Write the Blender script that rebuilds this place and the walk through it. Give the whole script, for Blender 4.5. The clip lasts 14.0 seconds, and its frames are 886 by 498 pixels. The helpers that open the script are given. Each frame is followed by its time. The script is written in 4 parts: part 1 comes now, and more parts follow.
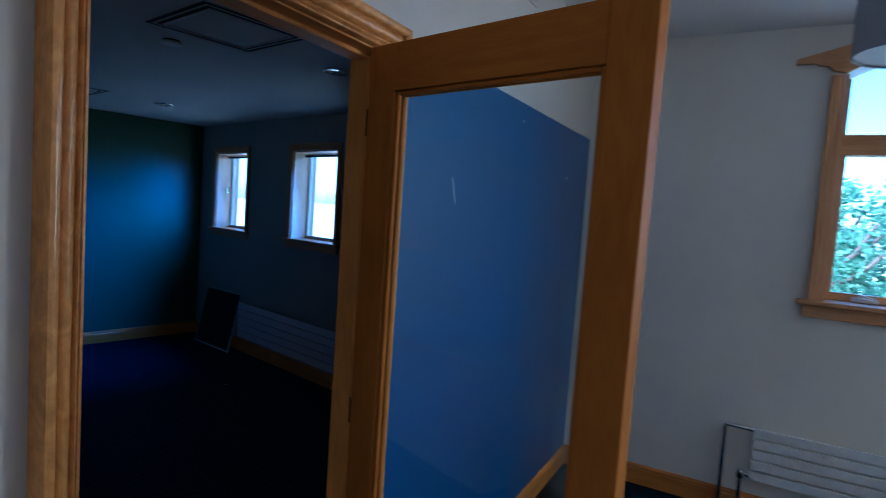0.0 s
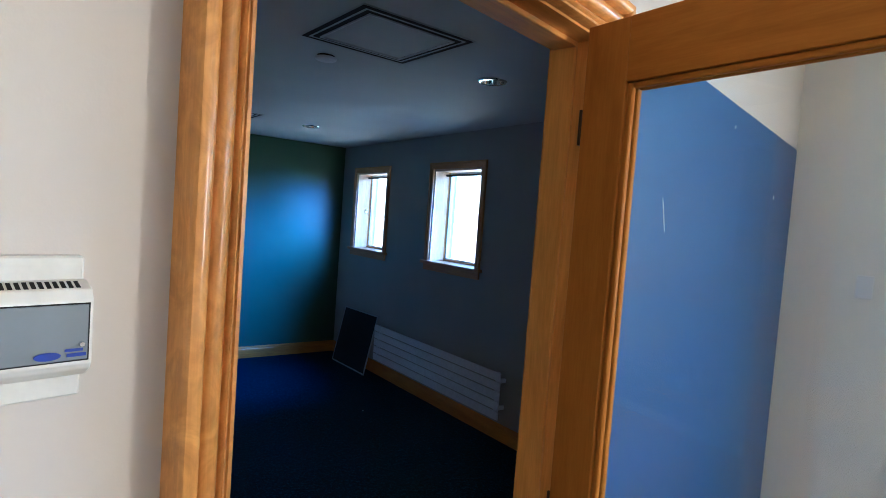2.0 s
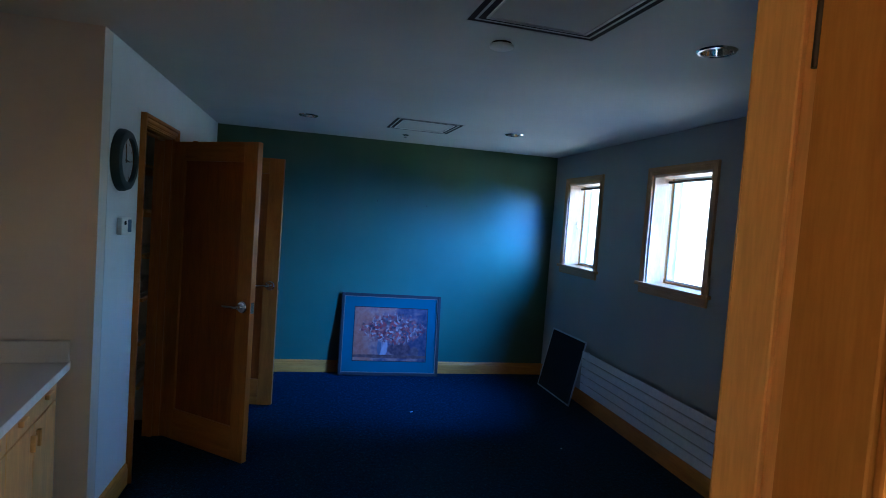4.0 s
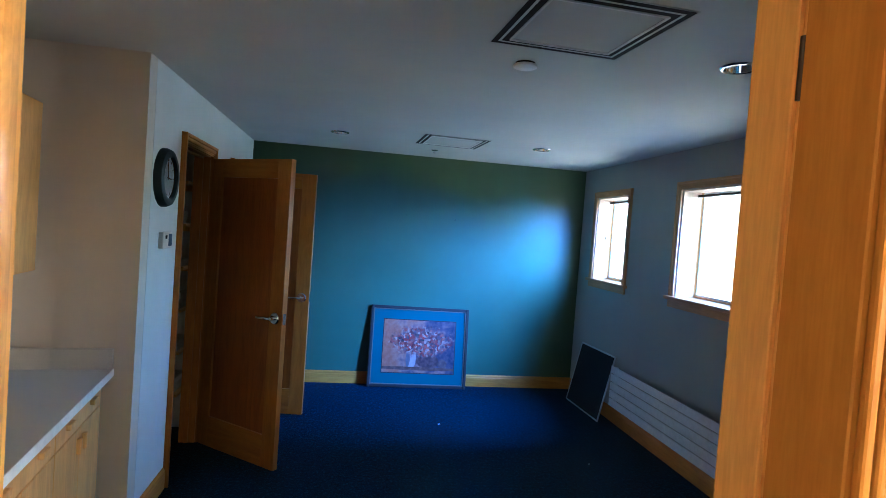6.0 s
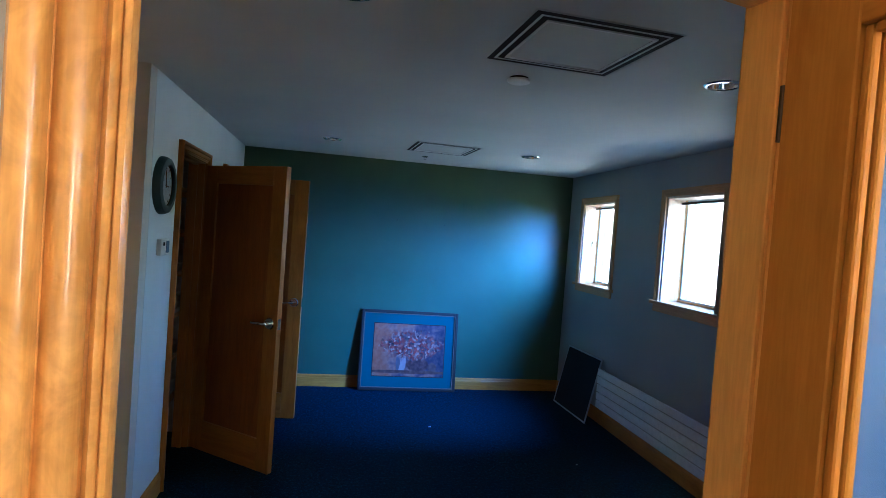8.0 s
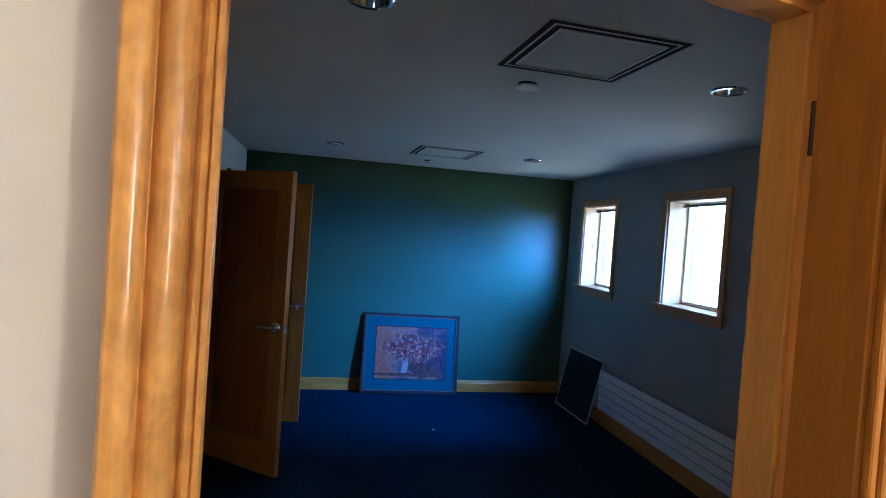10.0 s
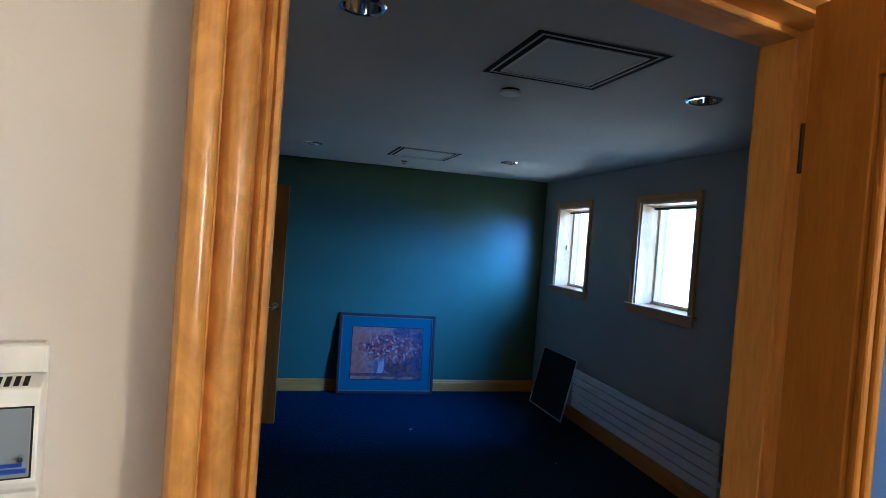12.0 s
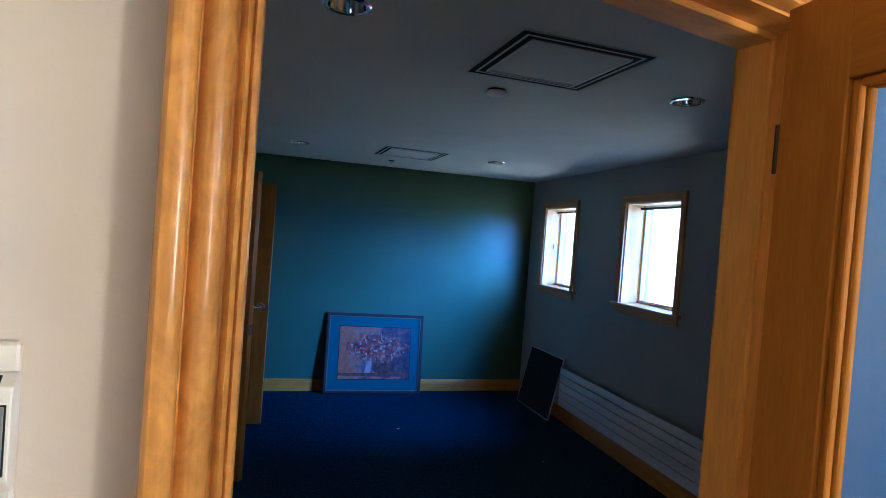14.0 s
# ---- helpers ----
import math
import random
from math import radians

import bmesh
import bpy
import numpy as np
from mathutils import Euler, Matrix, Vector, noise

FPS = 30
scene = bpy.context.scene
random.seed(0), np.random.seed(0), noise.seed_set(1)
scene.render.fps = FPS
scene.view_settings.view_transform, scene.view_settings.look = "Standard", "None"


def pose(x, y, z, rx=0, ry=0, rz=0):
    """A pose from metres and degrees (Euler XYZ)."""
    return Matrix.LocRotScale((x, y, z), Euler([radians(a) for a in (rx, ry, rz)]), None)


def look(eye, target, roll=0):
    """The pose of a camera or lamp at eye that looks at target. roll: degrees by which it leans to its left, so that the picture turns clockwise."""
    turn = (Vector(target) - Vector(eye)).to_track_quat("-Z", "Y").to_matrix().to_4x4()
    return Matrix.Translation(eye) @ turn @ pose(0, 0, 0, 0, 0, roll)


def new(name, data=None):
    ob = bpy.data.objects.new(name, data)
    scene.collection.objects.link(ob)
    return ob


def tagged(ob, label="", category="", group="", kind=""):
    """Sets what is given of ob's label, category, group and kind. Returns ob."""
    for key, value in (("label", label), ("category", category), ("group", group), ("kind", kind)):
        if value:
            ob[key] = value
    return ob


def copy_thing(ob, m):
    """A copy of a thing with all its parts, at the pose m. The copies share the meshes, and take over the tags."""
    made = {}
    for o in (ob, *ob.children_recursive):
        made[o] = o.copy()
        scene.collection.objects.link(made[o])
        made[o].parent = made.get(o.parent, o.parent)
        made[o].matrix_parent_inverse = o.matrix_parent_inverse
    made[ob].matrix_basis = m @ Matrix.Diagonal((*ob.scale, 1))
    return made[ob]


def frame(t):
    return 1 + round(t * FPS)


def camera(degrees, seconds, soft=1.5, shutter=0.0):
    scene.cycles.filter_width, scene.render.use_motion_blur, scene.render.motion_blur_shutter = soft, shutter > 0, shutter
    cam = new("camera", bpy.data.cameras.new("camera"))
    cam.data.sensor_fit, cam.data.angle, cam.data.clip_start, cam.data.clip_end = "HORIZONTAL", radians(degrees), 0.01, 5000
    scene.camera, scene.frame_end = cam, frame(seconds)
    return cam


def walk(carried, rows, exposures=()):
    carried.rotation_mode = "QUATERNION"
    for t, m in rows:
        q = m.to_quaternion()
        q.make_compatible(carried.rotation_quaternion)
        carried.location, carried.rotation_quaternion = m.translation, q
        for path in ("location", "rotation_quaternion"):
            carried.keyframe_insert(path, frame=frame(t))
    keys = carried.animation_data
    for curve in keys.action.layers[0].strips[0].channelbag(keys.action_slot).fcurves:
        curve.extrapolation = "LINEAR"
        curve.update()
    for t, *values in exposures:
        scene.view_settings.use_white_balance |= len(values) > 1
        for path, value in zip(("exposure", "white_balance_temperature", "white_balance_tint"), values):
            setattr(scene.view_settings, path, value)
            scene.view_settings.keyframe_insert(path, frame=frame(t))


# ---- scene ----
cam = camera(76.7, 14.0, soft=0.65, shutter=0.3)
PATH = [
    (0, (0.0722, -1.3713, 1.637), (1.5646, -0.0597, 1.4975), 3.98),
    (0.5, (0.1988, -1.2325, 1.6519), (1.4448, 0.3209, 1.5058), 4.23),
    (1, (0.2034, -1.101, 1.6483), (1.3782, 0.516, 1.5153), 4.14),
    (1.5, (0.1888, -1.0021, 1.6527), (1.3717, 0.6161, 1.5352), 4.02),
    (2, (0.1837, -0.9564, 1.65), (1.3611, 0.6506, 1.5453), 4.24),
    (2.5, (0.2769, -0.8782, 1.6414), (1.4098, 0.7671, 1.5454), 4.03),
    (3, (0.4605, -0.7901, 1.6375), (1.2997, 1.0245, 1.535), 3.79),
    (3.5, (0.58, -0.667, 1.635), (1.122, 1.255, 1.519), 4.10),
    (6, (0.603, -0.732, 1.649), (0.932, 1.24, 1.582), 4.20),
    (6.5, (0.594, -0.762, 1.651), (0.94, 1.207, 1.586), 4.10),
    (7, (0.576, -0.784, 1.661), (0.918, 1.185, 1.593), 4.30),
    (7.5, (0.553, -0.788, 1.66), (0.909, 1.179, 1.597), 4.10),
    (8, (0.538, -0.8, 1.674), (0.919, 1.162, 1.619), 4.30),
    (8.5, (0.5384, -0.8108, 1.6773), (0.9251, 1.1512, 1.6176), 4.30),
    (9, (0.527, -0.798, 1.681), (0.884, 1.169, 1.627), 4.40),
    (11.5, (0.3965, -0.834, 1.6816), (0.8859, 1.1011, 1.6416), 4.01),
    (12, (0.3957, -0.8279, 1.6937), (0.8959, 1.104, 1.6506), 4.31),
    (12.5, (0.395, -0.8284, 1.6917), (0.908, 1.1027, 1.6514), 4.20),
    (13, (0.3983, -0.8397, 1.6874), (0.9186, 1.0898, 1.6513), 4.30),
    (13.5, (0.3997, -0.8429, 1.6937), (0.9308, 1.081, 1.6616), 4.31),
    (14, (0.4053, -0.8357, 1.694), (0.9441, 1.0849, 1.6528), 4.31),
]
walk(cam, [(t, look(eye, target, roll)) for t, eye, target, roll in PATH],
     exposures=[(t, e, k, 1) for t, e, k in (
         (0.0, 2.78, 3620), (0.6, 3.60, 4090), (1.0, 4.25, 4240), (1.5, 4.50, 4240), (2.5, 4.45, 4350), (3.0, 4.40, 4640), (3.5, 4.45, 4450),
         (6.0, 5.70, 4750), (7.0, 5.40, 4690), (8.0, 5.15, 4700), (9.0, 5.05, 4510), (11.5, 4.35, 4750), (12.5, 4.45, 4750), (14.0, 4.55, 4700))])

# ---- world and sun ----
world = bpy.data.worlds.new("sky")
scene.world = world
world.use_nodes = True
wn = world.node_tree
sky = wn.nodes.new("ShaderNodeTexSky")
sky.sky_type = "NISHITA"
sky.sun_disc = False
sky.sun_elevation = radians(42)
sky.sun_rotation = radians(-65)
sky.air_density, sky.dust_density, sky.ozone_density = 1.0, 1.6, 2.5
wn.links.new(sky.outputs[0], wn.nodes["Background"].inputs[0])
wn.nodes["Background"].inputs[1].default_value = 0.14

# high sun from the far side of the building: it reaches the yard and the trees, not the windows
sun_data = bpy.data.lights.new("sun", "SUN")
sun_data.energy, sun_data.angle, sun_data.color = 4.6, radians(0.5), (1.0, 0.93, 0.82)
sun = new("sun", sun_data)
sun.matrix_world = look((-6.05, 2.82, 6.0), (0, 0, 0))

# warm area lamp added in an unseen opening to brighten the front room
front_fill = bpy.data.lights.new("unseen_opening_lamp", "AREA")
front_fill.shape, front_fill.size, front_fill.size_y, front_fill.energy, front_fill.color = "RECTANGLE", 1.15, 1.3, 14.0, (1.0, 0.68, 0.39)
front_fill_ob = new("unseen_opening_lamp", front_fill)
front_fill_ob.matrix_world = Matrix.Translation((1.1, -0.137, 0)) @ Matrix.Rotation(radians(12.5), 4, "Z") @ look((2.50, -3.95, 1.6), (0.0, -3.2, 1.5))

# blue area lamps added in the two small windows, aimed to imitate sky light
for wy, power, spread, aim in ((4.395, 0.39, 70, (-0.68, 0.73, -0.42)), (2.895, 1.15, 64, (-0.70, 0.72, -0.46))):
    glow = bpy.data.lights.new("window_sky_lamp", "AREA")
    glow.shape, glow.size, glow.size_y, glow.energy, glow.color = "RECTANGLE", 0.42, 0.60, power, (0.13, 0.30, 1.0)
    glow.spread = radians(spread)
    new("window_sky_lamp", glow).matrix_world = look((3.07, wy, 1.70), (3.07 + aim[0], wy + aim[1], 1.70 + aim[2]))


# ---- materials ----
def material(name, base, rough=0.6, metal=0.0, coat=0.0, spec=0.5):
    m = bpy.data.materials.new(name)
    m.use_nodes = True
    b = m.node_tree.nodes["Principled BSDF"]
    b.inputs["Base Color"].default_value = (*base, 1)
    b.inputs["Roughness"].default_value = rough
    b.inputs["Metallic"].default_value = metal
    b.inputs["Coat Weight"].default_value = coat
    b.inputs["Coat Roughness"].default_value = 0.14
    b.inputs["Specular IOR Level"].default_value = spec
    return m, m.node_tree, b


def coords(nt, scale=(1, 1, 1)):
    tc = nt.nodes.new("ShaderNodeTexCoord")
    mp = nt.nodes.new("ShaderNodeMapping")
    mp.inputs["Scale"].default_value = scale
    nt.links.new(tc.outputs["Object"], mp.inputs["Vector"])
    return mp.outputs[0]


def noise_tex(nt, vec, scale, detail=4.0, rough=0.55, distort=0.0):
    n = nt.nodes.new("ShaderNodeTexNoise")
    n.inputs["Scale"].default_value = scale
    n.inputs["Detail"].default_value = detail
    n.inputs["Roughness"].default_value = rough
    n.inputs["Distortion"].default_value = distort
    nt.links.new(vec, n.inputs["Vector"])
    return n.outputs["Fac"]


def ramp(nt, fac, stops):
    r = nt.nodes.new("ShaderNodeValToRGB")
    el = r.color_ramp.elements
    while len(el) < len(stops):
        el.new(0.5)
    for e, (p, c) in zip(el, stops):
        e.position, e.color = p, (*c, 1)
    nt.links.new(fac, r.inputs[0])
    return r.outputs[0]


def mix(nt, fac, a, b, mode="MIX"):
    x = nt.nodes.new("ShaderNodeMix")
    x.data_type, x.blend_type = "RGBA", mode
    for sock, v in ((x.inputs[0], fac), (x.inputs[6], a), (x.inputs[7], b)):
        if hasattr(v, "is_linked"):
            nt.links.new(v, sock)
        elif isinstance(v, (int, float)):
            sock.default_value = v
        else:
            sock.default_value = (*v, 1)
    return x.outputs[2]


def bump(nt, b, height, strength=0.2, distance=0.01):
    n = nt.nodes.new("ShaderNodeBump")
    n.inputs["Strength"].default_value = strength
    n.inputs["Distance"].default_value = distance
    nt.links.new(height, n.inputs["Height"])
    nt.links.new(n.outputs[0], b.inputs["Normal"])


def paint(name, base, rough=0.55, amount=0.06, spec=0.35):
    """Rolled wall paint: faint cloudiness, fine roller stipple, a few scuffs."""
    m, nt, b = material(name, base, rough, spec=spec)
    v = coords(nt)
    cloud = noise_tex(nt, v, 1.3, 5, 0.6)
    lo = tuple(c * (1 - amount) for c in base)
    hi = tuple(min(1, c * (1 + amount)) for c in base)
    col = ramp(nt, cloud, [(0.3, lo), (0.7, hi)])
    scuff = ramp(nt, noise_tex(nt, v, 6.0, 8, 0.7), [(0.70, (0, 0, 0)), (0.80, (1, 1, 1))])
    col = mix(nt, mix(nt, 0.18, (0, 0, 0), scuff), col, tuple(c * 0.75 for c in base))
    nt.links.new(col, b.inputs["Base Color"])
    bump(nt, b, noise_tex(nt, v, 260, 3), 0.08, 0.002)
    return m


def wood(name, axis, light=(0.76, 0.370, 0.062), dark=(0.66, 0.295, 0.040), rough=0.5, coat=0.22, figured=False, spec=0.25):
    """Varnished honey-coloured maple or fir; the grain runs along the axis."""
    m, nt, b = material(name, light, rough, coat=coat, spec=spec)
    s = {"x": (0.07, 1, 1), "y": (1, 0.07, 1), "z": (1, 1, 0.07)}[axis]
    v = coords(nt, s)
    g = noise_tex(nt, v, 38, 6, 0.62, 0.6)
    fine = noise_tex(nt, v, 240, 3, 0.5)
    if figured:
        blotch = noise_tex(nt, coords(nt, tuple(1.1 if k == 1 else 0.9 for k in s)), 12, 4, 0.6, 2.6)
    else:
        blotch = noise_tex(nt, coords(nt, tuple(1 if k == 1 else 0.16 for k in s)), 14, 4, 0.55, 1.2)
    mid = tuple((p + q) / 2 for p, q in zip(light, dark))
    col = ramp(nt, g, [(0.30, mid if figured else dark), (0.5, tuple((p + q) / 2 for p, q in zip(light, mid))), (0.68, light)])
    col = mix(nt, 0.55 if figured else 0.4, col, ramp(nt, blotch, [(0.36, tuple(c * 0.70 for c in dark)), (0.52, tuple((p + q) / 2 for p, q in zip(light, dark))), (0.64, tuple(min(1, c * 1.12) for c in light))]))
    col = mix(nt, 0.18, col, ramp(nt, fine, [(0.4, tuple(c * 0.7 for c in dark)), (0.6, light)]))
    nt.links.new(col, b.inputs["Base Color"])
    rr = nt.nodes.new("ShaderNodeMapRange")
    rr.inputs[3].default_value, rr.inputs[4].default_value = rough - 0.08, rough + 0.14
    nt.links.new(blotch, rr.inputs[0])
    nt.links.new(rr.outputs[0], b.inputs["Roughness"])
    bump(nt, b, g, 0.06, 0.002)
    return m


def plain(name, base, rough=0.5, metal=0.0, amount=0.08, scale=30, coat=0.0):
    """A plain finish with slight dirt and uneven gloss."""
    m, nt, b = material(name, base, rough, metal, coat)
    v = coords(nt)
    n = noise_tex(nt, v, scale, 5, 0.6)
    nt.links.new(ramp(nt, n, [(0.3, tuple(c * (1 - amount) for c in base)), (0.7, tuple(min(1, c * (1 + amount)) for c in base))]), b.inputs["Base Color"])
    rr = nt.nodes.new("ShaderNodeMapRange")
    rr.inputs[3].default_value, rr.inputs[4].default_value = max(0.03, rough - 0.06), min(1, rough + 0.08)
    nt.links.new(n, rr.inputs[0])
    nt.links.new(rr.outputs[0], b.inputs["Roughness"])
    return m


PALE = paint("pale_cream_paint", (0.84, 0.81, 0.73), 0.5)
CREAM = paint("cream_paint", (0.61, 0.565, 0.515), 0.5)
GREY = paint("grey_paint", (0.37, 0.375, 0.34), 0.5)
BEIGE = paint("beige_paint", (0.58, 0.525, 0.455), 0.5)
WHITEWALL = paint("pale_grey_paint", (0.62, 0.63, 0.63), 0.5)
TEAL = paint("teal_paint", (0.070, 0.122, 0.064), 0.42, 0.10)
BLUE = paint("blue_paint", (0.027, 0.088, 0.250), 0.45, 0.08, spec=0.5)
# inner ceiling darkened for its dimness; front copy brightened to bounce more light
CEIL_DIMMED = paint("ceiling_paint_dimmed", (0.55, 0.56, 0.53), 0.75, 0.05)
CEIL_BOUNCE = paint("ceiling_paint_bounce", (0.80, 0.79, 0.77), 0.75, 0.05)
WOOD_X, WOOD_Z = wood("wood_along_x", "x"), wood("wood_along_z", "z")
FIGURED_X, FIGURED_Z = wood("figured_wood_along_x", "x", (0.74, 0.365, 0.072), (0.54, 0.225, 0.030), coat=0.6, figured=True), wood("figured_wood_along_z", "z", (0.74, 0.365, 0.072), (0.54, 0.225, 0.030), coat=0.6, figured=True)
DOOR_X = wood("door_wood_along_x", "x", (0.46, 0.180, 0.016), (0.40, 0.145, 0.012), 0.45, 0.0, spec=0.06)
DOOR_Z = wood("door_wood_along_z", "z", (0.46, 0.180, 0.016), (0.40, 0.145, 0.012), 0.45, 0.0, spec=0.06)
CLOSET_X = wood("closet_wood_along_x", "x", (0.46, 0.165, 0.018), (0.34, 0.108, 0.010), 0.42, 0.15)
CLOSET_Z = wood("closet_wood_along_z", "z", (0.46, 0.165, 0.018), (0.34, 0.108, 0.010), 0.42, 0.15)
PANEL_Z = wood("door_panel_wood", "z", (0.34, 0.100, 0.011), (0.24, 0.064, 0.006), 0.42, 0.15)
# reveal wood paled: the window glare on it is put into the colour
GLARE_LINING = wood("glare_paled_lining_wood", "z", (0.80, 0.60, 0.44), (0.68, 0.48, 0.33), 0.45, 0.15)
MAPLE_Z = wood("cabinet_maple", "z", (0.78, 0.44, 0.15), (0.68, 0.35, 0.10), 0.4, 0.3)
TRIM_X = wood("trim_wood_along_x", "x", (0.60, 0.27, 0.035), (0.44, 0.165, 0.018))
WINWOOD_X = wood("window_wood_along_x", "x", (0.64, 0.37, 0.16), (0.50, 0.26, 0.09), 0.45, 0.15)
WINWOOD_Z = wood("window_wood_along_z", "z", (0.64, 0.37, 0.16), (0.50, 0.26, 0.09), 0.45, 0.15)
STEEL = plain("brushed_steel", (0.85, 0.86, 0.88), 0.09, 1.0, 0.05, 90)
CHROME = plain("satin_chrome", (0.74, 0.76, 0.79), 0.12, 1.0, 0.04)
BRASS = plain("dark_bronze", (0.075, 0.048, 0.026), 0.45, 0.7)
BLACK = plain("black_recess", (0.005, 0.005, 0.0055), 0.95)
MIRROR = plain("bright_reflector", (0.82, 0.82, 0.80), 0.07, 1.0, 0.03)
WHITE = plain("white_plastic", (0.74, 0.74, 0.72), 0.4)
OFFWHITE = plain("cream_plastic", (0.70, 0.69, 0.64), 0.38)
ENAMEL = plain("white_enamel", (0.80, 0.82, 0.84), 0.3, coat=0.3)
LAMINATE = plain("grey_laminate", (0.50, 0.50, 0.49), 0.35, amount=0.05, scale=180)
GREENRIM = plain("dark_green_plastic", (0.010, 0.026, 0.019), 0.5, coat=0.08)
# white dial greyed, with the shadow on it put into the colour
DIAL = plain("shaded_clock_dial", (0.42, 0.44, 0.45), 0.4)
DARKFRAME = plain("dark_frame_wood", (0.018, 0.010, 0.005), 0.7)
GILT = plain("dull_gilt", (0.14, 0.10, 0.06), 0.5, 0.2)
MAT = plain("blue_mat_board", (0.012, 0.070, 0.072), 0.7, amount=0.05)
ALU = plain("pale_aluminium", (0.55, 0.56, 0.57), 0.4, 0.3)
MESH = plain("charcoal_mesh", (0.007, 0.008, 0.010), 0.9, scale=400)
PANELGREY = plain("grey_display", (0.20, 0.23, 0.26), 0.12, coat=0.5, amount=0.04)
LOGOBLUE = plain("blue_print", (0.012, 0.04, 0.33), 0.4)
SHADE = plain("grey_fabric_shade", (0.34, 0.37, 0.42), 0.8, scale=300)
LCD = plain("blue_grey_display", (0.16, 0.22, 0.32), 0.2)
PAPER = plain("stacked_paper", (0.48, 0.44, 0.38), 0.8)
VINYL = plain("white_sash", (0.70, 0.72, 0.74), 0.35)


def carpet():
    m, nt, b = material("blue_carpet", (0.02, 0.06, 0.16), 0.95, spec=0.15)
    v = coords(nt)
    tuft = noise_tex(nt, v, 110, 3, 0.75)
    wear = noise_tex(nt, v, 1.7, 4, 0.6)
    mottle = noise_tex(nt, v, 26, 3, 0.8)
    col = ramp(nt, tuft, [(0.36, (0.0010, 0.006, 0.014)), (0.52, (0.0025, 0.018, 0.042)), (0.66, (0.009, 0.048, 0.090))])
    col = mix(nt, ramp(nt, mottle, [(0.48, (0, 0, 0)), (0.58, (0.8, 0.8, 0.8))]), col, (0.0013, 0.007, 0.014))
    col = mix(nt, ramp(nt, noise_tex(nt, v, 46, 3, 0.8), [(0.54, (0, 0, 0)), (0.62, (0.9, 0.9, 0.9))]), col, (0.018, 0.082, 0.135))
    col = mix(nt, mix(nt, 0.3, (0, 0, 0), ramp(nt, wear, [(0.4, (0, 0, 0)), (0.65, (1, 1, 1))])), col, (0.0035, 0.019, 0.040))
    nt.links.new(mix(nt, 1.0, col, (0.60, 0.60, 0.60), "MULTIPLY"), b.inputs["Base Color"])
    bump(nt, b, tuft, 0.7, 0.006)
    return m


def glass(name, tint=(1, 1, 1)):
    m = bpy.data.materials.new(name)
    m.use_nodes = True
    nt = m.node_tree
    nt.nodes.clear()
    out = nt.nodes.new("ShaderNodeOutputMaterial")
    tr = nt.nodes.new("ShaderNodeBsdfTransparent")
    gl = nt.nodes.new("ShaderNodeBsdfGlossy")
    mx = nt.nodes.new("ShaderNodeMixShader")
    lw = nt.nodes.new("ShaderNodeLayerWeight")
    pw = nt.nodes.new("ShaderNodeMath")
    pw.operation, pw.inputs[1].default_value = "POWER", 4.0
    fr = nt.nodes.new("ShaderNodeMapRange")
    fr.inputs[3].default_value, fr.inputs[4].default_value = 0.04, 1.0
    nt.links.new(lw.outputs["Facing"], pw.inputs[0])
    nt.links.new(pw.outputs[0], fr.inputs[0])
    tr.inputs[0].default_value = (*tint, 1)
    gl.inputs["Roughness"].default_value = 0.015
    nt.links.new(fr.outputs[0], mx.inputs[0])
    nt.links.new(tr.outputs[0], mx.inputs[1])
    nt.links.new(gl.outputs[0], mx.inputs[2])
    nt.links.new(mx.outputs[0], out.inputs[0])
    return m


